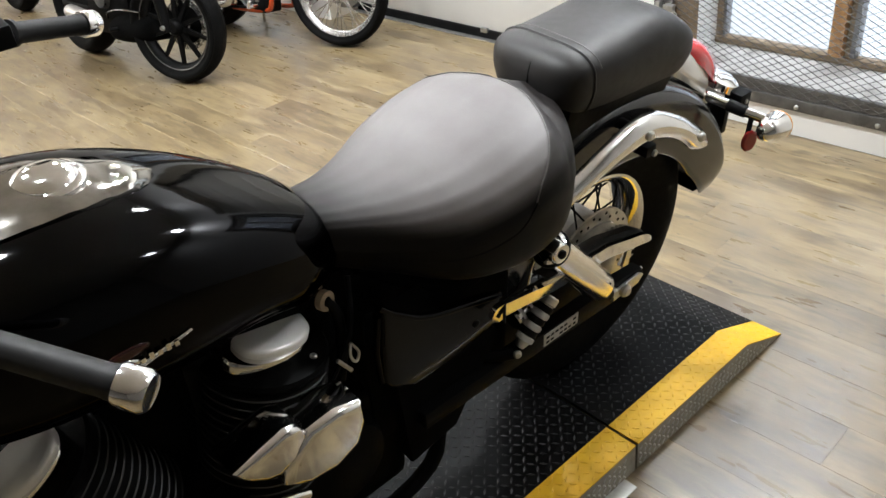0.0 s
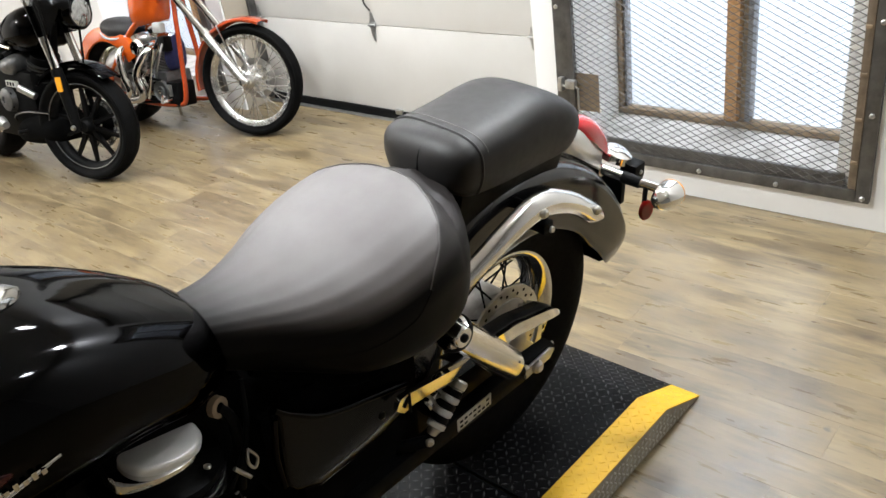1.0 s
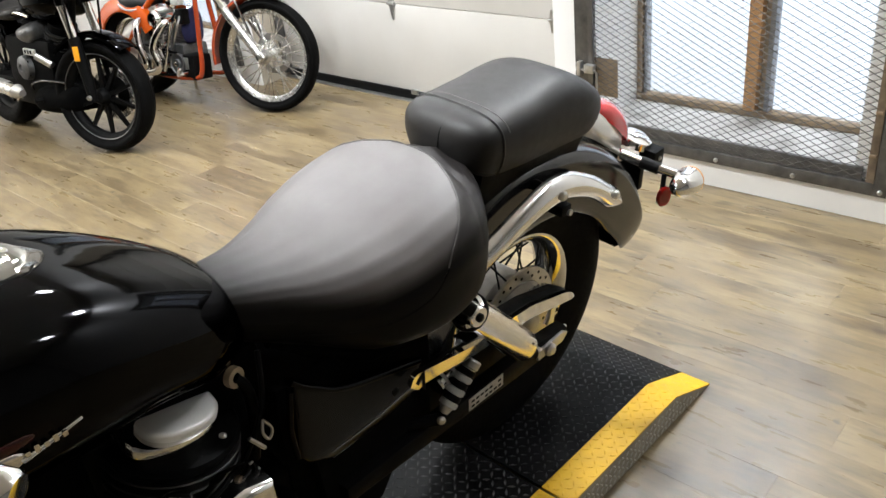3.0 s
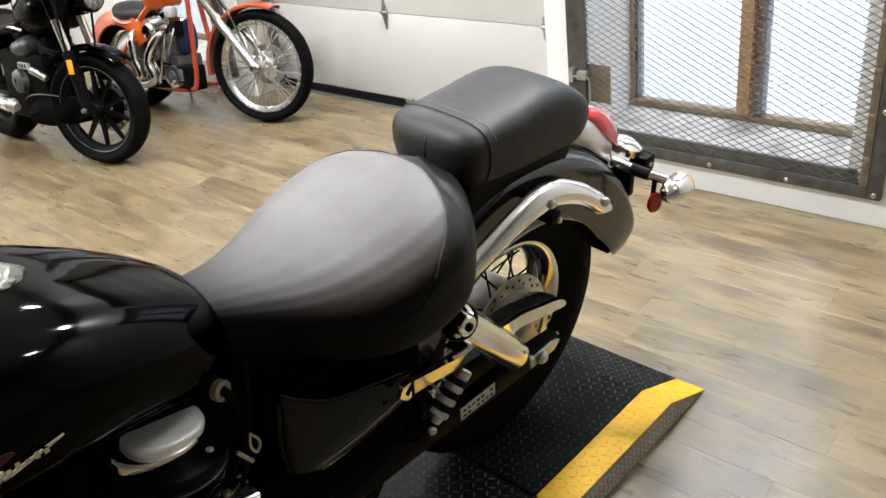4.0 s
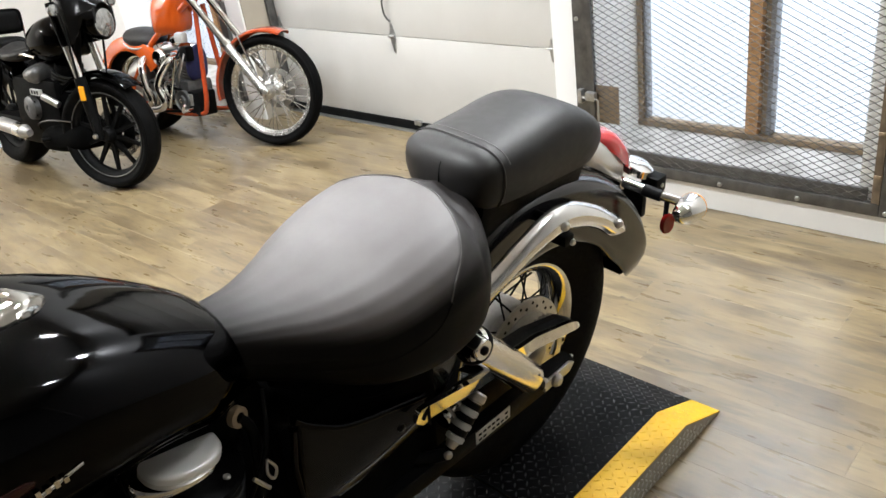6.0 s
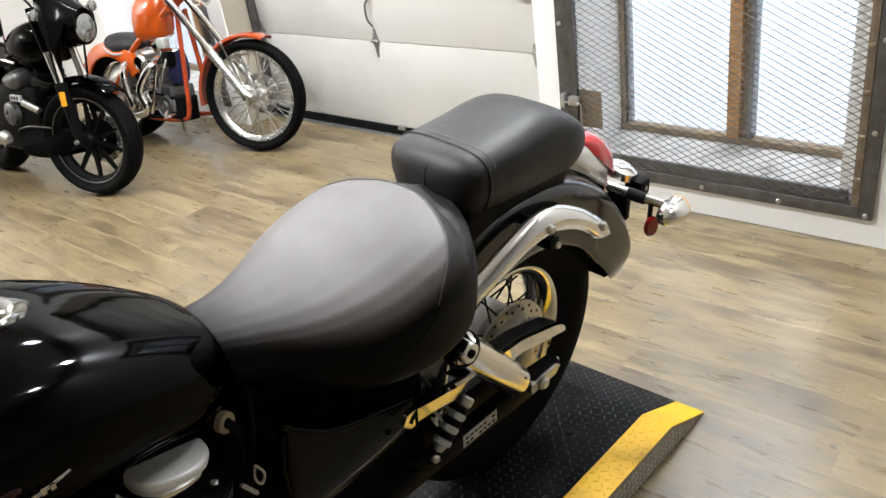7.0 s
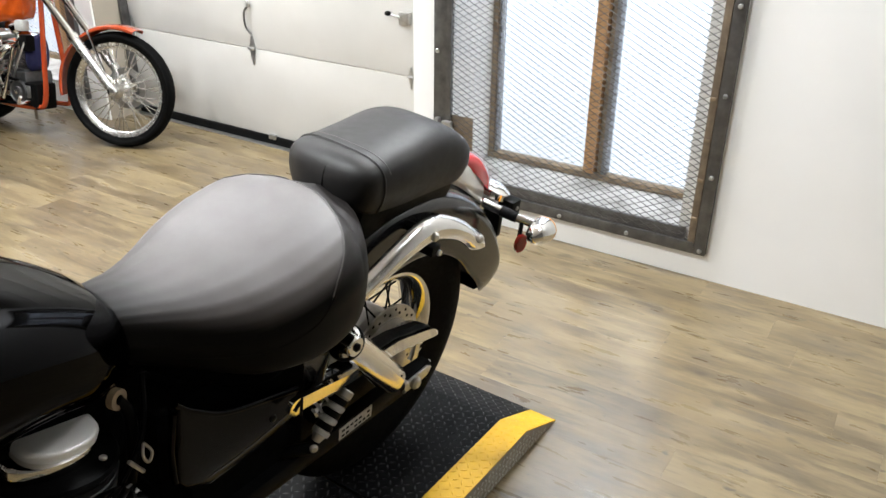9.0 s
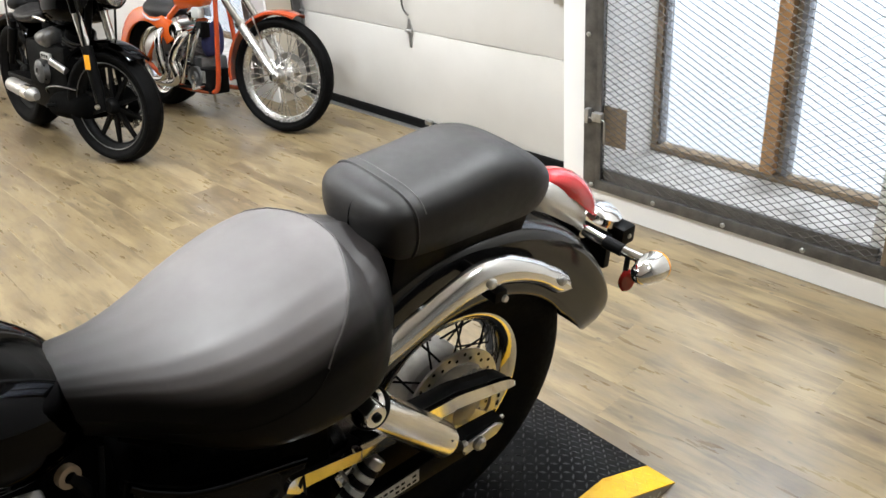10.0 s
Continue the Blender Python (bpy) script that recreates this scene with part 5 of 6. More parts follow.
    # hoses, a banjo fitting and clips behind the rear head
    part("fuel_fitting", lathed([(0.009, -0.007), (0.0175, -0.006), (0.0175, 0.006), (0.009, 0.007)], (-0.752, -0.106, 0.762), (0.3, -1, 0.1), 24), M_RUST, e, "brassy hose clamp")
    part("hose", tubed([(-0.752, -0.106, 0.762), (-0.735, -0.11, 0.72), (-0.745, -0.125, 0.66), (-0.76, -0.13, 0.60)], 0.010, 10, 4), M_SATIN, e)
    part("cable_clip", tubed([(-0.742, -0.150, 0.690), (-0.750, -0.158, 0.672), (-0.742, -0.160, 0.655), (-0.732, -0.156, 0.668), (-0.742, -0.150, 0.690)], 0.0028, 6, 4), M_BRUSHED, e)
    part("cable_clip", tubed([(-0.772, -0.152, 0.672), (-0.752, -0.158, 0.640)], 0.004, 6), M_BRUSHED, e)
    part("cable", tubed([(-0.70, -0.10, 0.78), (-0.735, -0.14, 0.70), (-0.80, -0.15, 0.62), (-0.86, -0.14, 0.56)], 0.005, 8, 4), M_SATIN, e)
    # matt box added to keep the gap under the tank dark
    part("air_box", boxed(-0.93, -0.685, -0.085, 0.085, 0.56, 0.785, 0.02), M_MATT, e, "matt black filler behind the cylinders")
    part("intake", boxed(-0.99, -0.93, -0.06, 0.06, 0.60, 0.74, 0.02), M_SATIN, e)
    # another dark filler, added to hide the floor seen between the cylinders
    part("valley_cover", boxed(-1.13, -0.935, -0.02, 0.11, 0.48, 0.84, 0.03), M_MATT, e)


def frame_and_covers(bike):
    f = part("frame", tubed([(-1.30, 0, 0.93), (-1.00, 0, 0.83), (-0.72, 0, 0.79), (-0.45, 0, 0.66), (-0.20, 0, 0.62)], 0.026, 14, 4), M_MATT, bike, "satin black tube frame")
    for s in (-1, 1):
        part("frame_tube", tubed([(-1.31, s * 0.03, 0.88), (-1.28, s * 0.09, 0.55), (-1.20, s * 0.12, 0.22), (-1.00, s * 0.13, 0.16), (-0.62, s * 0.13, 0.17), (-0.54, s * 0.12, 0.30), (-0.56, s * 0.10, 0.55), (-0.62, s * 0.05, 0.76)], 0.017, 12, 4), M_MATT, f)
        part("seat_rail", tubed([(-0.66, s * 0.07, 0.76), (-0.50, s * 0.13, 0.66), (-0.36, s * 0.155, 0.70), (-0.20, s * 0.150, 0.74)], 0.016, 12, 4), M_MATT, f)
        brim = catmull([(-0.695, 0.752), (-0.675, 0.728), (-0.648, 0.704), (-0.615, 0.678), (-0.570, 0.657), (-0.51, 0.638), (-0.42, 0.610)], 4)
        out = brim + [(-0.428, 0.575), (-0.442, 0.546), (-0.539, 0.534), (-0.640, 0.532), (-0.690, 0.562), (-0.704, 0.588)]
        bm = slab(bmesh.new(), out, s * 0.165 - 0.014, s * 0.165 + 0.014, 0.009, 3)
        sc = part("side_cover", bm, M_SIDE, bike, "gloss black side cover")
        part("rolled_edge", tubed([(u, s * 0.172, w + 0.002) for u, w in brim], 0.0075, 10), M_BLACK, sc)
        part("front_edge", tubed([(-0.697, s * 0.172, 0.735), (-0.708, s * 0.172, 0.66), (-0.704, s * 0.172, 0.585)], 0.006, 10), M_BLACK, sc)
        rings = [[(u, s * 0.1795, w + 0.022), (u, s * 0.178, w + 0.002), (u, s * 0.160, w - 0.016), (u, s * 0.150, w - 0.016), (u, s * 0.150, w + 0.022)] for u, w in [(-0.436, 0.552), (-0.49, 0.542), (-0.539, 0.535), (-0.59, 0.532), (-0.640, 0.532)]]
        part("lower_edge", loft(bmesh.new(), rings), M_FENDER, sc)
        bolt(sc, (-0.487, s * 0.178, 0.585), (0, s, 0), 0.008, 0.005, M_SATIN)
        part("rear_down_cover", slab(bmesh.new(), [(-0.66, 0.52), (-0.45, 0.53), (-0.40, 0.49), (-0.52, 0.30), (-0.64, 0.28)], s * 0.135 - 0.02, s * 0.135 + 0.02, 0.008), M_MATT, f)
    part("battery_box", boxed(-0.70, -0.34, -0.125, 0.125, 0.36, 0.70, 0.02), M_MATT, f, "black box under the seat")
    part("inner_fender", boxed(-0.42, -0.34, -0.10, 0.10, 0.30, 0.66, 0.02), M_MATT, f)


def handlebar(bike):
    h = part("handlebar", tubed([(-1.255, -0.24, 1.135), (-1.30, -0.16, 1.155), (-1.335, -0.09, 1.13), (-1.345, 0.0, 1.115), (-1.335, 0.09, 1.13), (-1.30, 0.16, 1.155), (-1.255, 0.24, 1.135)], 0.0125, 14, 4), M_CHROME, bike, "chrome handlebar with black rubber grips")
    for s in (-1, 1):
        a, b = Vector((-1.262, s * 0.225, 1.142)), Vector((-1.125, s * 0.405, 1.088)) if s < 0 else Vector((-0.835, 0.376, 1.110))
        if s > 0:
            a = Vector((-0.965, 0.325, 1.150))
            part("bar_end_tube", tubed([(-1.255, 0.24, 1.135), (-1.13, 0.27, 1.175), a], 0.0125, 12, 3), M_CHROME, h)
        d = (b - a).normalized()
        ln = (b - a).length
        g = part("grip", lathed([(0, 0), (0.021, 0), (0.021, 0.006), (0.0165, 0.008), (0.0165, ln - 0.024), (0.0175, ln - 0.022), (0.0175, ln - 0.014), (0, ln - 0.014)], a, d, 28, False), M_GRIP, h, "black rubber grip")
        part("bar_end", lathed([(0, ln - 0.013), (0.0205, ln - 0.013), (0.0215, ln - 0.009), (0.0215, ln + 0.012), (0.018, ln + 0.017), (0, ln + 0.018)], a, d, 28, False), M_CHROME, g, "chrome bar end cap")
        part("switch_block", boxed(-0.018, 0.018, -0.022, 0.022, -0.018, 0.018, 0.005), M_SATIN, h).matrix_basis = Matrix.Translation(a - d * 0.02)
    # fork and front wheel that carry the bar
    for s in (-1, 1):
        part("fork_leg", tubed([(-1.34, s * 0.095, 1.06), (-1.46, s * 0.095, 0.72), (-1.60, s * 0.095, 0.335)], [0.022, 0.022, 0.027], 16), M_CHROME, bike, "chrome fork leg")
    part("fork_yoke", boxed(-1.40, -1.31, -0.12, 0.12, 1.03, 1.06, 0.01), M_SATIN, bike)
    spoked_wheel(bike, (-1.605, 0, 0.345), 0.311, 0.060, 0.215, 36, 0.05, 0.06, M_BRUSHED, M_SATIN, 0.0024, False)


def cruiser():
    bike = thing("cruiser_motorcycle", BIKE, "gloss black cruiser motorcycle with chrome trim, leaning on a tread-plate ramp", "motorcycle")
    fender(bike)
    strut(bike)
    tail(bike)
    rear_end(bike)
    rider_seat(bike)
    pillion_seat(bike)
    tank(bike)
    engine(bike)
    frame_and_covers(bike)
    handlebar(bike)
    return bike


cruiser()


# ---- the two motorcycles parked by the garage door, bars turned to their left ----
def put(ob, rel):
    """Moves a part from the steered front frame into its thing's frame."""
    ob.matrix_basis = rel @ ob.matrix_basis
    return ob


def arch(c, r0, r1, hw, a0, a1, n=20, thick=0.004):
    rings = []
    for k in range(n + 1):
        t = radians(a0 + (a1 - a0) * k / n)
        half = [(r0, hw), (r0 + (r1 - r0) * 0.5, hw), (r1 - 0.006, hw * 0.85), (r1, hw * 0.45), (r1 + 0.001, 0.0)]
        outer = half + [(r, -v) for r, v in half[-2::-1]]
        inner = [(r - thick, v * 0.9) for r, v in outer[::-1]]
        rings.append([(c[0] + math.cos(t) * r, v, c[2] + math.sin(t) * r) for r, v in outer + inner])
    return loft(bmesh.new(), rings)


def blob(table, per=5):
    """A smooth body from rows of x, half width, top, bottom."""
    rings = []
    for u, hw, zt, zb in catmull(table, per):
        h = zt - zb
        half = catmull([(0.0, zt), (0.55 * hw, zt - 0.06 * h), (0.9 * hw, zt - 0.28 * h), (hw, zt - 0.55 * h), (0.9 * hw, zt - 0.85 * h), (0.6 * hw, zb)], 3) + [(0.0, zb)]
        rings.append([(u, v, w) for v, w in half] + [(u, -v, w) for v, w in half[-2:0:-1]])
    return loft(bmesh.new(), rings)


def chopper():
    body = pose(2.467, 3.81, 0, 9, 0, 99)
    front = pose(2.467, 3.81, 0, 9, 0, 112)
    rel = body.inverted() @ front
    b = thing("chopper_motorcycle", body, "orange chopper with long chrome forks and a spoked front wheel", "motorcycle", "parked motorcycles")
    put(spoked_wheel(b, (0, 0, 0.318), 0.318, 0.046, 0.262, 40, 0.040, 0.055, M_POLISHED, M_POLISHED, 0.0026, True), rel)
    put(part("front_disc", lathed([(0.115, 0.002), (0.115, -0.002), (0.08, -0.002), (0.08, 0.002)], (0, -0.06, 0.322), (0, 1, 0), 40), M_BRUSHED, b), rel)
    for s in (-1, 1):
        put(part("fork_slider", tubed([(-0.02, s * 0.085, 0.315), (0.015, s * 0.085, 0.345), (0.205, s * 0.085, 0.598)], [0.020, 0.027, 0.027], 16), M_POLISHED, b, "pale alloy fork leg"), rel)
        put(part("slider_collar", tubed([(0.196, s * 0.085, 0.586), (0.214, s * 0.085, 0.610)], 0.030, 16), M_CHROME, b), rel)
        put(part("fork_tube", tubed([(0.205, s * 0.085, 0.598), (0.53, s * 0.085, 1.03)], 0.020, 14), M_CHROME, b), rel)
        put(part("axle_cap", lathed([(0, 0.02), (0.018, 0.018), (0.022, 0), (0, 0)], (-0.012, s * 0.110, 0.322), (0, s, 0), 16, False), M_CHROME, b), rel)
        put(part("riser", tubed([(0.53, s * 0.05, 1.0), (0.555, s * 0.05, 1.06)], 0.014, 10), M_CHROME, b), rel)
    put(part("triple_clamp", boxed(0.44, 0.52, -0.11, 0.11, 0.915, 0.945, 0.01), M_CHROME, b), rel)
    put(part("triple_clamp", boxed(0.50, 0.56, -0.11, 0.11, 1.00, 1.025, 0.01), M_CHROME, b), rel)
    put(part("handlebar", tubed([(0.62, -0.27, 1.035), (0.575, -0.18, 1.055), (0.555, -0.07, 1.06), (0.555, 0.07, 1.06), (0.575, 0.18, 1.055), (0.62, 0.27, 1.035)], 0.0115, 12, 4), M_CHROME, b, "chrome handlebar"), rel)
    for s in (-1, 1):
        put(part("grip", tubed([(0.605, s * 0.25, 1.038), (0.675, s * 0.37, 1.012)], 0.0155, 14), M_DARKALLOY, b), rel)
        put(part("switch_block", boxed(0.575, 0.615, s * 0.225 - 0.022, s * 0.225 + 0.022, 1.022, 1.064, 0.010), M_CHROME, b), rel)
        put(part("lever", tubed([(0.57, s * 0.22, 1.045), (0.58, s * 0.30, 1.02), (0.63, s * 0.39, 0.99)], 0.006, 8, 3), M_CHROME, b), rel)
    put(part("headlamp", lathed([(0, 0.075), (0.045, 0.068), (0.072, 0.045), (0.080, 0.0), (0.074, -0.010), (0, -0.006)], (0.235, 0.0, 0.905), (1, 0, 0.05), 32, False), M_CHROME, b, "chrome round headlamp"), rel)
    put(part("headlamp_glass", lathed([(0, -0.016), (0.05, -0.012), (0.073, -0.004), (0, -0.004)], (0.235, 0.0, 0.905), (1, 0, 0.05), 32, False), M_LAMPGLASS, b), rel)
    put(part("headlamp_stay", tubed([(0.30, 0, 0.89), (0.44, 0, 0.93)], 0.014, 10), M_CHROME, b), rel)
    put(part("front_fender", arch((0, 0, 0.322), 0.330, 0.352, 0.058, -8, 112, 26), M_ORANGERED, b, "orange front fender"), rel)
    for s in (-1, 1):
        put(part("fender_stay", tubed([(0.03, s * 0.062, 0.36), (0.14, s * 0.060, 0.64)], 0.006, 8), M_CHROME, b), rel)
    part("fuel_tank", blob([(0.650, 0.022, 0.82, 0.70), (0.668, 0.058, 0.890, 0.655), (0.715, 0.084, 0.915, 0.634), (0.79, 0.090, 0.902, 0.624), (0.87, 0.085, 0.872, 0.612), (0.925, 0.053, 0.820, 0.615), (0.95, 0.018, 0.76, 0.65)]), M_ORANGE, b, "glossy orange fuel tank", 60)
    part("seat", blob([(0.925, 0.05, 0.600, 0.560), (0.955, 0.095, 0.632, 0.535), (1.01, 0.122, 0.652, 0.520), (1.08, 0.130, 0.665, 0.530), (1.15, 0.112, 0.662, 0.560), (1.175, 0.05, 0.640, 0.590)]), M_VINYL, b, "small black sprung seat", 60)
    part("seat_edge", tubed([(0.94, 0.090, 0.560), (1.01, 0.126, 0.545), (1.08, 0.134, 0.552), (1.15, 0.115, 0.580)], 0.006, 8, 4), M_WHITEPLAST, b)
    part("rear_fender", arch((1.13, 0, 0.285), 0.245, 0.335, 0.125, 12, 150, 28), M_ORANGE, b, "orange rear fender")
    spoked_wheel(b, (1.13, 0, 0.285), 0.285, 0.095, 0.205, 40, 0.05, 0.08, M_CHROME, M_CHROME, 0.003, False)
    f = part("frame", tubed([(0.47, 0, 0.97), (0.53, 0, 0.86), (0.62, 0, 0.80)], 0.028, 14), M_ORANGERED, b, "orange tube frame")
    for s in (-1, 1):
        part("frame_tube", tubed([(0.535, s * 0.03, 0.80), (0.50, s * 0.07, 0.40), (0.49, s * 0.09, 0.21), (0.545, s * 0.10, 0.165), (0.80, s * 0.11, 0.165), (0.98, s * 0.12, 0.20), (1.13, s * 0.125, 0.285)], 0.0150, 12, 4), M_ORANGERED, f)
        part("frame_tube", tubed([(0.60, s * 0.03, 0.81), (0.90, s * 0.06, 0.605), (1.00, s * 0.10, 0.47), (1.13, s * 0.125, 0.285)], 0.019, 12, 4), M_ORANGE, f)
    e = part("engine", boxed(0.62, 1.00, -0.10, 0.10, 0.20, 0.36, 0.03), M_DARKALLOY, b, "polished V-twin engine")
    for lean, u in ((-24, 0.86), (22, 0.74)):
        ax = Vector((-math.sin(radians(lean)), 0, math.cos(radians(lean))))
        c = Vector((u, 0.0, 0.34))
        cy = part("cylinder", lathed([(0, 0), (0.055, 0), (0.055, 0.20), (0, 0.20)], c, ax, 24, False), M_DARKALLOY, e)
        for k in range(8):
            part("cooling_fin", lathed([(0.054, 0.02 + 0.018 * k), (0.077, 0.021 + 0.018 * k), (0.077, 0.027 + 0.018 * k), (0.054, 0.028 + 0.018 * k)], c, ax, 20), M_ALLOY, cy)
        part("rocker_box", lathed([(0, 0.25), (0.05, 0.245), (0.075, 0.225), (0.08, 0.19), (0, 0.19)], c, ax, 24, False), M_CHROME, cy)
        part("push_rod", tubed([c + Vector((0.02, 0.085, 0.0)), c + ax * 0.21 + Vector((0.0, 0.075, 0))], 0.008, 8), M_CHROME, cy)
        part("tappet_tube", tubed([(u - 0.10, 0.150, 0.50), (u + 0.01, 0.150, 0.20)], 0.010, 10), M_CHROME, e)
        part("exhaust_pipe", tubed([c + ax * 0.17 + Vector((0.03, 0.06, 0)), c + ax * 0.15 + Vector((0.03, 0.15, -0.01)), (u + 0.06, 0.175, 0.34), (u + 0.03, 0.17, 0.23), (u + 0.16, 0.165, 0.185), (1.35, 0.17, 0.20)], 0.024, 14, 5), M_CHROME, e, "chrome exhaust pipe")
    part("cam_cover", lathed([(0, 0.055), (0.05, 0.053), (0.078, 0.040), (0.085, 0.0), (0, 0)], (0.80, 0.095, 0.29), (0, 1, 0), 32, False), M_CHROME, e)
    part("air_cleaner", lathed([(0, 0.03), (0.04, 0.028), (0.052, 0.015), (0.055, 0), (0, 0)], (0.80, 0.125, 0.50), (0, 1, 0), 28, False), M_CHROME, e)
    part("carburettor", boxed(0.55, 0.62, 0.10, 0.15, 0.59, 0.65, 0.015), M_WHITEPLAST, e)
    part("coil_box", boxed(0.52, 0.72, -0.02, 0.115, 0.150, 0.30, 0.014), M_SATIN, e)
    part("coil_band", boxed(0.57, 0.65, 0.1155, 0.122, 0.215, 0.285, 0.006), M_ALLOY, e)
    part("oil_tank", blob([(1.00, 0.03, 0.46, 0.34), (1.03, 0.115, 0.50, 0.29), (1.10, 0.13, 0.485, 0.27), (1.17, 0.11, 0.45, 0.28), (1.19, 0.03, 0.42, 0.31)]), M_ALLOY, b, "grey alloy oil tank", 60)
    part("rag", blob([(0.585, 0.02, 0.55, 0.42), (0.60, 0.06, 0.57, 0.37), (0.64, 0.075, 0.53, 0.36), (0.67, 0.02, 0.50, 0.40)]), M_BLUE, b, "dark blue cover", 60)
    # belt drive, coil, hoses and brackets that crowd the engine
    for u, w, r in ((0.655, 0.245, 0.062), (0.93, 0.250, 0.088)):
        dr = part("belt_pulley", lathed([(0, 0.030), (r * 0.45, 0.030), (r * 0.50, 0.018), (r * 0.88, 0.018), (r, 0.026), (r, 0.0), (0, 0.0)], (u, 0.108, w), (0, 1, 0), 32, False), M_DARKALLOY, e)
        bolt(dr, (u, 0.138, w), (0, 1, 0), r * 0.22, 0.008, M_CHROME)
    part("drive_belt", tubed([(0.655, 0.124, 0.309), (0.93, 0.124, 0.341)], 0.009, 8), M_RUBBER, e)
    part("drive_belt", tubed([(0.655, 0.124, 0.181), (0.93, 0.124, 0.160)], 0.009, 8), M_RUBBER, e)
    for k in range(4):
        part("oil_line", tubed([(0.62 + 0.06 * k, 0.07, 0.56 - 0.02 * k), (0.60 + 0.07 * k, 0.135, 0.47), (0.66 + 0.05 * k, 0.125, 0.38), (0.72 + 0.08 * k, 0.10, 0.30)], 0.0055, 8, 4), M_SATIN if k % 2 else M_BRUSHED, e)
    part("ignition_coil", boxed(0.585, 0.645, 0.045, 0.105, 0.475, 0.565, 0.010), M_SATIN, e)
    part("horn", lathed([(0, 0.030), (0.020, 0.028), (0.036, 0.010), (0.040, 0.0), (0, 0.0)], (0.66, 0.105, 0.60), (-0.3, 1, 0.2), 24, False), M_CHROME, e)
    part("intake_manifold", tubed([(0.76, 0.02, 0.56), (0.80, 0.09, 0.545), (0.86, 0.02, 0.555)], 0.024, 12, 4), M_BRUSHED, e)
    part("foot_control", tubed([(0.56, 0.10, 0.20), (0.55, 0.22, 0.20), (0.52, 0.23, 0.24)], 0.010, 8), M_CHROME, b)
    part("stand", tubed([(0.80, -0.10, 0.16), (0.86, -0.16, 0.030)], 0.010, 8), M_CHROME, b)
    return b


def black_bobber():
    body = pose(1.647, 4.167, 0, 9, 0, 94)
    front = pose(1.647, 4.167, 0, 9, 0, 112)
    rel = body.inverted() @ front
    b = thing("bobber_motorcycle", body, "matt black bobber with a round headlamp and black ten-spoke wheel", "motorcycle", "parked motorcycles")
    ax = (0.02, 0, 0.302)
    hub = part("wheel", lathed([(0, 0.05), (0.03, 0.05), (0.045, 0.03), (0.045, -0.03), (0.03, -0.05), (0, -0.05)], (0, 0, 0), (0, 1, 0), 24, False), M_SATIN, b, "black cast wheel")
    hub.location = ax
    put(hub, rel)
    part("tyre", lathed(tyre_profile(0.302, 0.058, 0.232), (0, 0, 0), (0, 1, 0), 64), M_RUBBER, hub)
    part("rim", lathed(rim_profile(0.232, 0.058), (0, 0, 0), (0, 1, 0), 56), M_SATIN, hub)
    for s in (-1, 1):
        part("rim_line", lathed([(0.229, s * 0.040), (0.232, s * 0.042), (0.229, s * 0.043), (0.226, s * 0.041)], (0, 0, 0), (0, 1, 0), 56), M_DARKALLOY, hub)
    for k in range(10):
        t = radians(36 * k)
        q = Matrix.Rotation(t, 4, "Y")
        bm = bmesh.new()
        loft(bm, [[q @ Vector(p) for p in ((-0.013, 0.012, 0.04), (0.013, 0.012, 0.04), (0.013, -0.012, 0.04), (-0.013, -0.012, 0.04))], [q @ Vector(p) for p in ((-0.007, 0.009, 0.215), (0.007, 0.009, 0.215), (0.007, -0.009, 0.215), (-0.007, -0.009, 0.215))]])
        part("spoke", bm, M_SATIN, hub)
    part("brake_disc", lathed([(0.14, 0.002), (0.14, -0.002), (0.105, -0.002), (0.105, 0.002)], (0, -0.068, 0), (0, 1, 0), 40), M_POLISHED, hub)
    part("disc_carrier", lathed([(0.105, 0.003), (0.105, -0.003), (0.03, -0.003), (0.03, 0.003)], (0, -0.066, 0), (0, 1, 0), 32), M_SATIN, hub)
    for s in (-1, 1):
        put(part("fork_slider", tubed([(0.02, s * 0.088, 0.29), (0.03, s * 0.088, 0.40), (0.066, s * 0.088, 0.62)], [0.022, 0.029, 0.030], 14), M_SATIN, b, "black fork leg"), rel)
        put(part("fork_tube", tubed([(0.066, s * 0.088, 0.62), (0.108, s * 0.088, 0.80)], 0.0225, 14), M_CHROME, b, "bright fork tube"), rel)
        put(part("fork_sleeve", tubed([(0.104, s * 0.088, 0.78), (0.150, s * 0.088, 1.00)], 0.026, 14), M_BLACK, b), rel)
        put(part("side_reflector", boxed(0.020, 0.050, s * 0.126 - 0.006, s * 0.126 + 0.006, 0.505, 0.580, 0.004), M_AMBER, b, "amber side reflector"), rel)
        put(part("fender_stay", tubed([(0.015, s * 0.112, 0.335), (0.045, s * 0.105, 0.56)], 0.006, 8), M_SATIN, b), rel)
        put(part("axle_cap", lathed([(0, 0.016), (0.011, 0.014), (0.014, 0), (0, 0)], (0.02, s * 0.112, 0.312), (0, s, 0), 14, False), M_BRUSHED, b), rel)
        put(part("mirror_stalk", tubed([(0.17, s * 0.20, 1.06), (0.13, s * 0.27, 1.16)], 0.006, 8), M_SATIN, b), rel)
        put(part("grip", tubed([(0.185, s * 0.265, 1.085), (0.245, s * 0.39, 1.075)], 0.0175, 14), M_GRIP, b), rel)
        put(part("switch_block", boxed(0.155, 0.205, s * 0.225 - 0.026, s * 0.225 + 0.026, 1.060, 1.108, 0.010), M_SATIN, b), rel)
        put(part("lever", tubed([(0.135, s * 0.20, 1.075), (0.130, s * 0.27, 1.070), (0.185, s * 0.39, 1.055)], 0.0065, 8, 3), M_SATIN, b), rel)
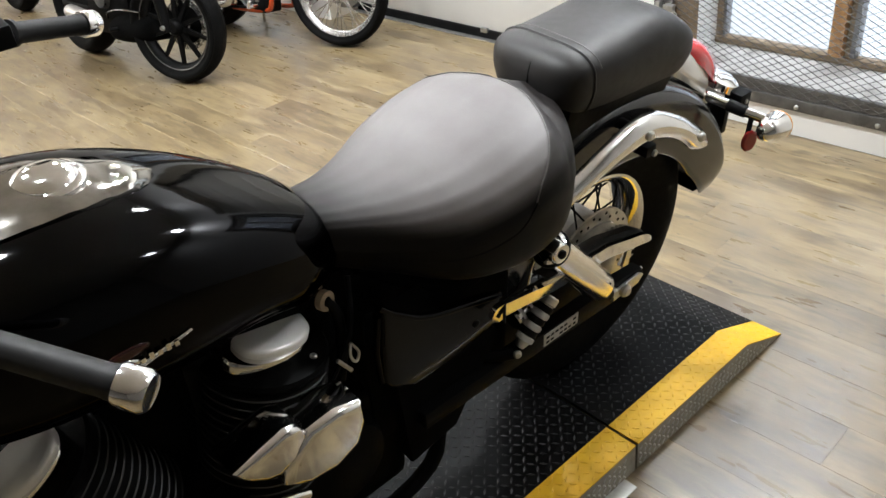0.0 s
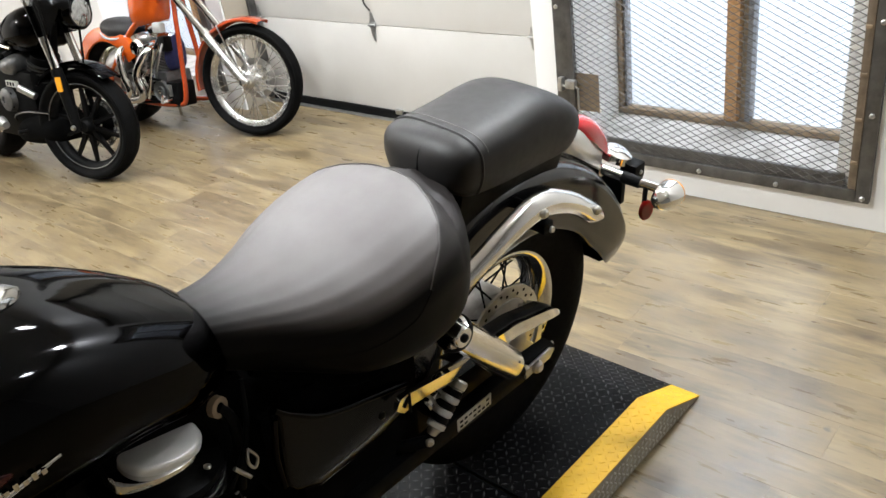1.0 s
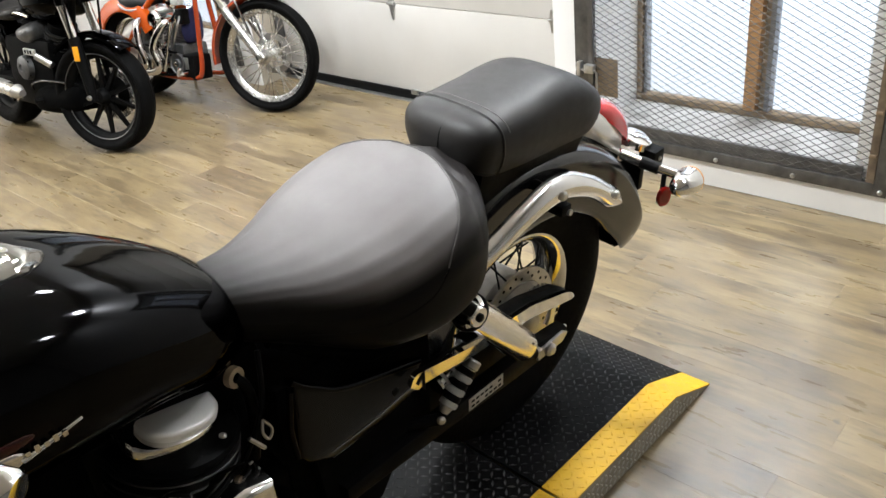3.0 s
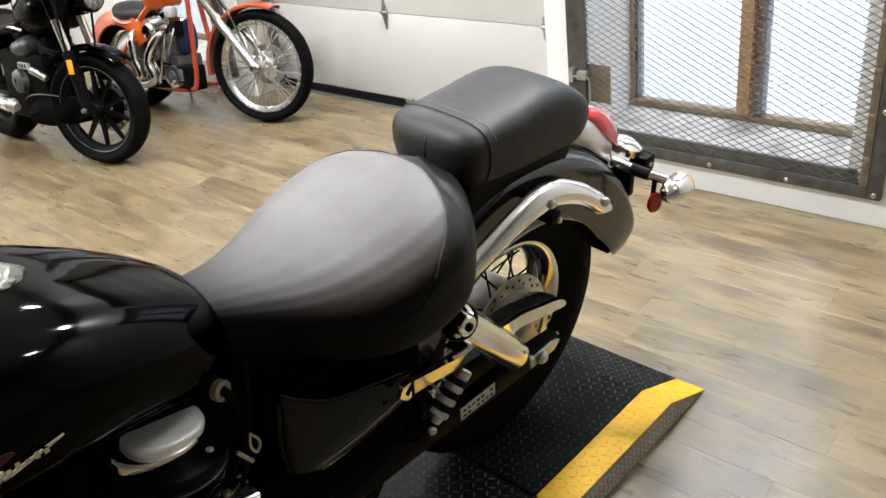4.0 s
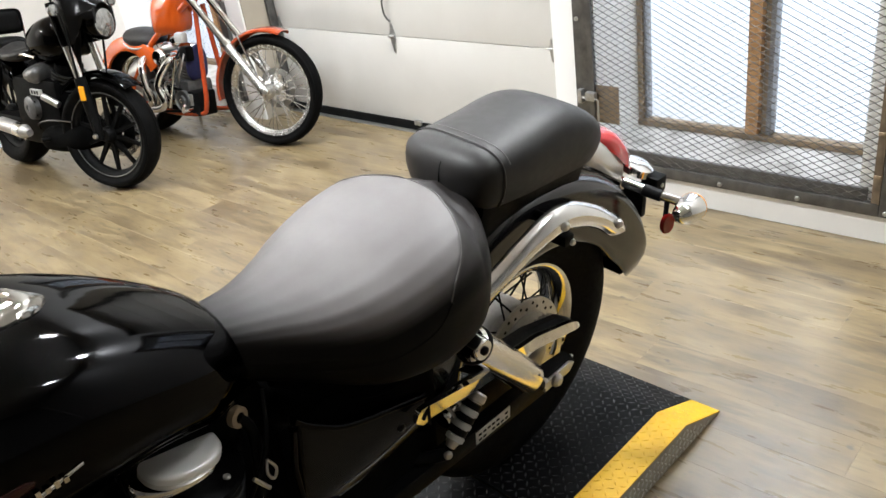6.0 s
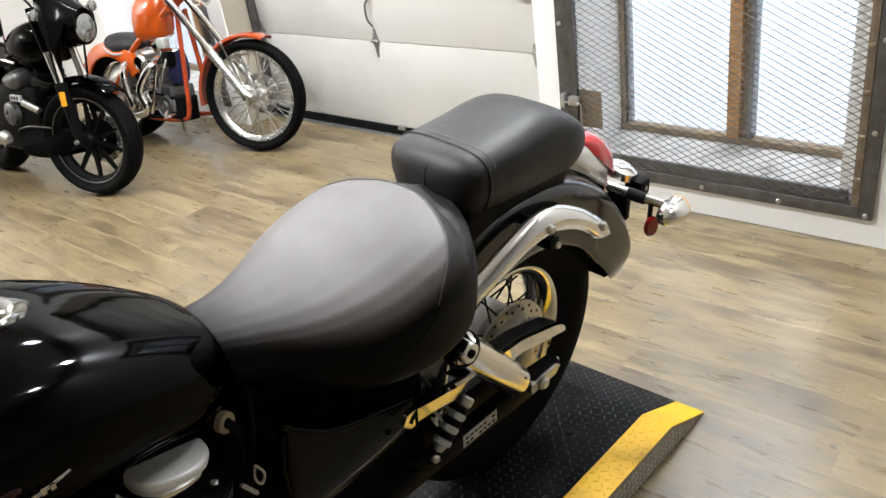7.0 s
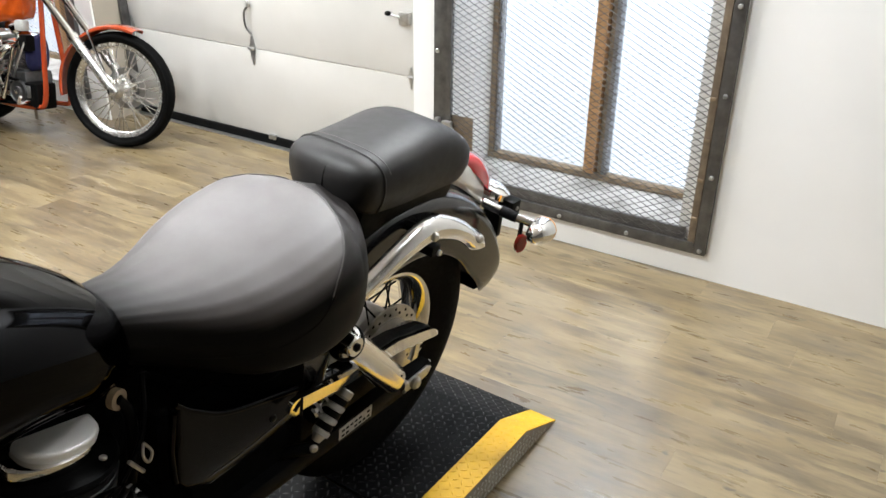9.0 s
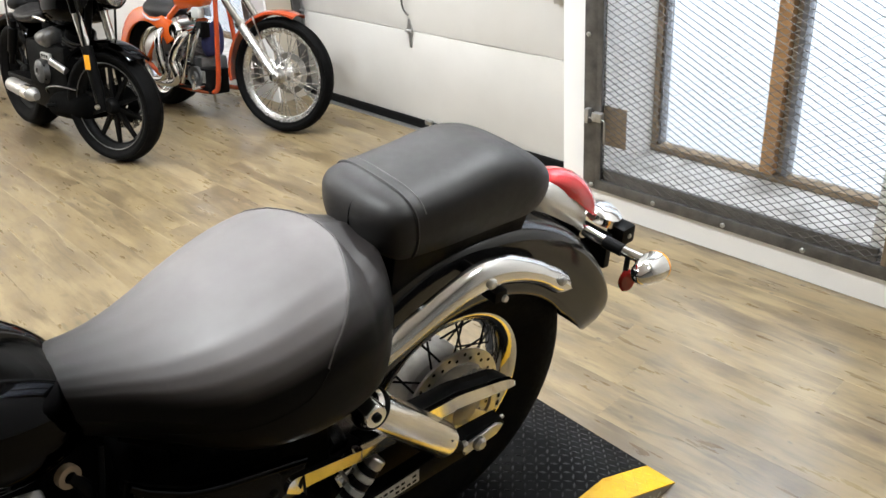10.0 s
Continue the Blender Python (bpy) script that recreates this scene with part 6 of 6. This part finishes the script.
        put(part("fluid_reservoir", boxed(0.125, 0.175, s * 0.165 - 0.026, s * 0.165 + 0.026, 1.085, 1.125, 0.008), M_SATIN, b), rel)
        put(part("brake_hose", tubed([(0.14, s * 0.17, 1.08), (0.06, s * 0.16, 1.00), (0.05, s * 0.13, 0.86), (0.06, s * 0.105, 0.60)], 0.006, 8, 4), M_SATIN, b), rel)
    put(part("handlebar", tubed([(0.19, -0.27, 1.085), (0.15, -0.12, 1.06), (0.145, 0.0, 1.05), (0.15, 0.12, 1.06), (0.19, 0.27, 1.085)], 0.013, 12, 4), M_SATIN, b), rel)
    put(part("left_indicator", lathed([(0, 0.02), (0.028, 0.012), (0.030, 0), (0.012, -0.03), (0, -0.034)], (0.01, -0.19, 0.985), (-1, 0, 0), 18, False), M_LAMPGLASS, b), rel)
    put(part("right_indicator", lathed([(0, 0.02), (0.028, 0.012), (0.030, 0), (0.012, -0.03), (0, -0.034)], (0.06, 0.17, 0.965), (-1, 0, 0), 18, False), M_LAMPGLASS, b), rel)
    put(part("front_fender", arch(ax, 0.318, 0.345, 0.070, 46, 132, 22), M_BLACK, b, "gloss black front fender"), rel)
    put(part("headlamp", lathed([(0, 0.10), (0.06, 0.09), (0.085, 0.05), (0.088, 0.0), (0.080, -0.012), (0, -0.008)], (-0.085, 0, 0.885), (1, 0, 0.03), 32, False), M_BLACK, b, "round headlamp"), rel)
    put(part("headlamp_glass", lathed([(0, -0.026), (0.045, -0.022), (0.076, -0.010), (0.079, -0.004), (0, -0.004)], (-0.085, 0, 0.885), (1, 0, 0.03), 32, False), M_LAMPGLASS, b, "clear headlamp glass"), rel)
    rings = []
    for u, hw, zt, zb in catmull([(-0.10, 0.075, 0.985, 0.960), (-0.06, 0.098, 1.010, 0.930), (-0.01, 0.112, 1.045, 0.85), (0.05, 0.115, 1.080, 0.79), (0.12, 0.100, 1.105, 0.81)], 4):
        half = catmull([(0.0, zt), (0.6 * hw, zt - 0.02), (0.95 * hw, zt - 0.10), (hw, (zt + zb) / 2 - 0.03), (0.9 * hw, zb)], 3)
        o = [(u, v, w) for v, w in half[::-1]] + [(u, -v, w) for v, w in half[1:]]
        rings.append(o + [(p[0] + 0.006, p[1] * 0.95, p[2] - 0.004) for p in o[::-1]])
    put(part("cowl", loft(bmesh.new(), rings), M_SIDE, b, "black headlamp cowl"), rel)
    put(part("gauge", lathed([(0, 0.03), (0.045, 0.028), (0.052, 0.0), (0.04, -0.04), (0, -0.04)], (0.14, 0, 1.085), (0.5, 0, 1), 24, False), M_CHROME, b), rel)
    part("fuel_tank", blob([(0.215, 0.04, 0.86, 0.76), (0.24, 0.115, 0.905, 0.715), (0.33, 0.148, 0.925, 0.69), (0.45, 0.145, 0.905, 0.685), (0.57, 0.115, 0.86, 0.685), (0.66, 0.06, 0.80, 0.70)]), M_BLACK, b, "gloss black fuel tank", 60)
    part("seat", blob([(0.62, 0.06, 0.745, 0.70), (0.68, 0.115, 0.742, 0.670), (0.78, 0.150, 0.728, 0.655), (0.88, 0.140, 0.745, 0.66), (0.92, 0.06, 0.755, 0.68)]), M_VINYL, b, "black solo seat", 60)
    part("pillion_pad", blob([(0.92, 0.05, 0.765, 0.72), (0.96, 0.09, 0.780, 0.71), (1.08, 0.09, 0.775, 0.70), (1.14, 0.04, 0.755, 0.71)]), M_SATIN, b, "", 60)
    br = part("backrest", boxed(0.99, 1.04, -0.10, 0.10, 0.795, 0.935, 0.045, 4), M_SATIN, b, "black padded backrest on a chrome bar")
    part("backrest_bar", tubed([(1.03, -0.115, 0.58), (1.035, -0.115, 0.80), (1.04, -0.09, 0.91), (1.04, 0.09, 0.91), (1.035, 0.115, 0.80), (1.03, 0.115, 0.58)], 0.007, 10, 3), M_CHROME, br)
    part("side_panel", blob([(0.470, 0.120, 0.655, 0.590), (0.490, 0.152, 0.672, 0.560), (0.540, 0.160, 0.668, 0.545), (0.600, 0.152, 0.650, 0.560), (0.630, 0.110, 0.630, 0.590)]), M_DARKALLOY, b, "curved grey side panel", 60)
    part("chrome_rail", tubed([(0.62, 0.14, 0.70), (0.52, 0.165, 0.72), (0.42, 0.15, 0.705)], 0.008, 8, 3), M_CHROME, b)
    e = part("engine", boxed(0.34, 0.84, -0.12, 0.12, 0.19, 0.58, 0.04), M_ENGINE, b, "black V-twin engine")
    cc = part("clutch_cover", lathed([(0, 0.036), (0.018, 0.036), (0.020, 0.044), (0.045, 0.042), (0.064, 0.032), (0.072, 0.0), (0, 0)], (0.60, 0.118, 0.415), (0, 1, 0), 32, False), M_DARKALLOY, e, "round grey clutch cover")
    for k in range(5):
        q = radians(72 * k)
        bolt(cc, (0.60 + 0.064 * math.cos(q), 0.140, 0.415 + 0.064 * math.sin(q)), (0, 1, 0), 0.007, 0.006, M_SATIN)
    tp = part("trim_plate", boxed(0.47, 0.58, 0.122, 0.142, 0.490, 0.525, 0.005), M_WHITEPLAST, e)
    for k in range(3):
        part("mark", boxed(0.485 + 0.03 * k, 0.503 + 0.03 * k, 0.142, 0.143, 0.498, 0.518, 0.0), M_SEAL, tp)
    for lean, u in ((-22, 0.56), (24, 0.46)):
        a = Vector((-math.sin(radians(lean)), 0, math.cos(radians(lean))))
        cy = part("cylinder", lathed([(0, 0), (0.075, 0), (0.075, 0.26), (0, 0.27)], (u, 0, 0.42), a, 24, False), M_ENGINE, e)
        for k in range(9):
            part("cooling_fin", lathed([(0.074, 0.05 + 0.02 * k), (0.092, 0.051 + 0.02 * k), (0.092, 0.057 + 0.02 * k), (0.074, 0.058 + 0.02 * k)], (u, 0, 0.42), a, 20), M_FIN, cy)
    part("cross_tube", tubed([(0.30, 0.13, 0.455), (0.39, 0.165, 0.50)], 0.019, 12), M_BRUSHED, e, "bright heat shield")
    part("belly_cover", blob([(0.17, 0.06, 0.33, 0.25), (0.21, 0.135, 0.355, 0.205), (0.36, 0.165, 0.362, 0.180), (0.52, 0.16, 0.325, 0.170), (0.60, 0.08, 0.28, 0.19)]), M_MATT, b, "black exhaust shroud", 60)
    part("shroud_edge", tubed([(0.20, 0.13, 0.372), (0.36, 0.165, 0.372), (0.50, 0.165, 0.338), (0.59, 0.12, 0.290)], 0.006, 8, 4), M_FENDER, b)
    part("downtube", tubed([(0.20, 0, 0.84), (0.21, 0.05, 0.55), (0.25, 0.10, 0.25)], 0.020, 12, 3), M_SATIN, b)
    m = part("muffler", lathed([(0, 0), (0.020, 0), (0.027, 0.02), (0.038, 0.05), (0.041, 0.06), (0.041, 0.30), (0.038, 0.31), (0.030, 0.305), (0.029, 0.20), (0, 0.20)], (0.56, 0.20, 0.285), (1, 0.03, 0.09), 32, False), M_ALLOY, b, "brushed grey muffler")
    part("muffler_cap", lathed([(0.0415, 0.06), (0.043, 0.065), (0.043, 0.12), (0.0415, 0.125)], (0.56, 0.20, 0.285), (1, 0.03, 0.09), 32), M_CHROME, m)
    part("foot_peg", tubed([(0.40, 0.13, 0.26), (0.41, 0.215, 0.263)], 0.011, 12), M_SATIN, b)
    rw = part("wheel", lathed([(0, 0.05), (0.04, 0.05), (0.06, 0.03), (0.06, -0.03), (0.04, -0.05), (0, -0.05)], (0, 0, 0), (0, 1, 0), 24, False), M_SATIN, b, "black rear wheel")
    rw.location = (1.12, 0, 0.315)
    part("tyre", lathed(tyre_profile(0.315, 0.075, 0.21), (0, 0, 0), (0, 1, 0), 56), M_RUBBER, rw)
    part("rim", lathed(rim_profile(0.21, 0.075), (0, 0, 0), (0, 1, 0), 48), M_SATIN, rw)
    for k in range(10):
        q = Matrix.Rotation(radians(36 * k), 4, "Y")
        part("spoke", tubed([q @ Vector((0, 0, 0.05)), q @ Vector((0, 0, 0.19))], 0.010, 8), M_SATIN, rw)
    part("rear_fender", arch((1.12, 0, 0.315), 0.33, 0.365, 0.085, 25, 140, 20), M_BLACK, b)
    for s in (-1, 1):
        part("rear_shock", lathed([(0, 0), (0.018, 0), (0.018, 0.04), (0.026, 0.045), (0.026, 0.20), (0.016, 0.22), (0.016, 0.28), (0, 0.28)], (0.92, s * 0.13, 0.66), (0.4, 0, -0.92), 18, False), M_SATIN, b)
    part("swingarm", boxed(0.72, 1.16, -0.12, 0.12, 0.30, 0.335, 0.01), M_SATIN, b)
    return b


def touring_bike():
    """Far behind, cut by the picture's side: a dark red tourer seen from its rear quarter."""
    b = thing("touring_motorcycle", pose(1.70, 6.75, 0, 7, 0, 92), "dark red touring motorcycle with a padded backrest", "motorcycle", "parked motorcycles")
    w = part("wheel", lathed([(0, 0.05), (0.05, 0.05), (0.06, 0.0), (0.05, -0.05), (0, -0.05)], (0, 0, 0), (0, 1, 0), 24, False), M_ALLOY, b)
    w.location = (0.1, 0, 0.31)
    part("tyre", lathed(tyre_profile(0.31, 0.065, 0.215), (0, 0, 0), (0, 1, 0), 48), M_RUBBER, w)
    part("rim", lathed(rim_profile(0.215, 0.065), (0, 0, 0), (0, 1, 0), 40), M_CHROME, w)
    part("front_fender", arch((0.1, 0, 0.31), 0.32, 0.36, 0.085, 0, 150, 20), M_REDPAINT, b, "dark red fender")
    for s in (-1, 1):
        part("fork_leg", tubed([(0.1, s * 0.09, 0.31), (0.32, s * 0.09, 0.92)], 0.025, 12), M_CHROME, b)
    part("fuel_tank", blob([(0.38, 0.05, 0.86, 0.74), (0.44, 0.14, 0.93, 0.68), (0.62, 0.16, 0.93, 0.66), (0.82, 0.12, 0.86, 0.67), (0.92, 0.05, 0.78, 0.70)]), M_ALLOY, b, "silver tank", 60)
    part("engine", boxed(0.42, 0.95, -0.13, 0.13, 0.20, 0.62, 0.05), M_ALLOY, b)
    part("seat", blob([(0.86, 0.08, 0.78, 0.70), (0.96, 0.16, 0.77, 0.66), (1.15, 0.17, 0.79, 0.66), (1.32, 0.12, 0.82, 0.70), (1.38, 0.05, 0.80, 0.74)]), M_VINYL, b, "", 60)
    br = part("backrest", boxed(1.40, 1.47, -0.13, 0.13, 0.88, 1.12, 0.04, 4), M_SATIN, b, "black padded backrest")
    for s in (-1, 1):
        part("backrest_bar", tubed([(1.45, s * 0.14, 0.60), (1.45, s * 0.14, 1.0)], 0.012, 10), M_CHROME, br)
    rw = part("wheel", lathed([(0, 0.05), (0.05, 0.05), (0.06, 0.0), (0.05, -0.05), (0, -0.05)], (0, 0, 0), (0, 1, 0), 24, False), M_ALLOY, b)
    rw.location = (1.55, 0, 0.31)
    part("tyre", lathed(tyre_profile(0.31, 0.075, 0.205), (0, 0, 0), (0, 1, 0), 48), M_RUBBER, rw)
    part("rim", lathed(rim_profile(0.205, 0.075), (0, 0, 0), (0, 1, 0), 40), M_CHROME, rw)
    part("rear_fender", arch((1.55, 0, 0.31), 0.33, 0.38, 0.09, 15, 150, 20), M_REDPAINT, b)
    part("handlebar", tubed([(0.50, -0.36, 1.08), (0.40, -0.14, 1.04), (0.40, 0.14, 1.04), (0.50, 0.36, 1.08)], 0.014, 10, 4), M_CHROME, b)
    return b


chopper()
black_bobber()
touring_bike()


# ---- floor boards, laid along the window wall ----
def floor_boards():
    wide, length = 0.152, 1.22
    bm = bmesh.new()
    box(bm, -wide / 2 + 0.0001, wide / 2 - 0.0001, -length / 2 + 0.0001, length / 2 - 0.0001, -0.0055, 0.0, 0.0003, 1)
    me = bpy.data.meshes.new("plank")
    bm.to_mesh(me)
    bm.free()
    me.materials.append(M_PLANK)
    owner = bpy.data.objects["floor"]
    rng = random.Random(4)
    x = WALL_X - wide / 2 + 0.30
    while x > X0:
        y = Y0 + rng.uniform(0, length)
        while y < Y1:
            if x > -0.2 and 0.0 < y < 8.6:
                o = new("plank", me)
                o.location = (x, y - 0.6, 0.0)
                o.parent = owner
            else:
                REST.append((x, y - 0.6))
            y += length
        x -= wide
    # the boards off to the side and behind, joined
    bm = bmesh.new()
    for x, y in REST:
        box(bm, x - wide / 2 + 0.0002, x + wide / 2 - 0.0002, y - length / 2 + 0.0002, y + length / 2 - 0.0002, -0.0055, 0.0)
    part("boards", bm, M_PLANK, owner, kind="stuff")


REST = []

floor_boards()
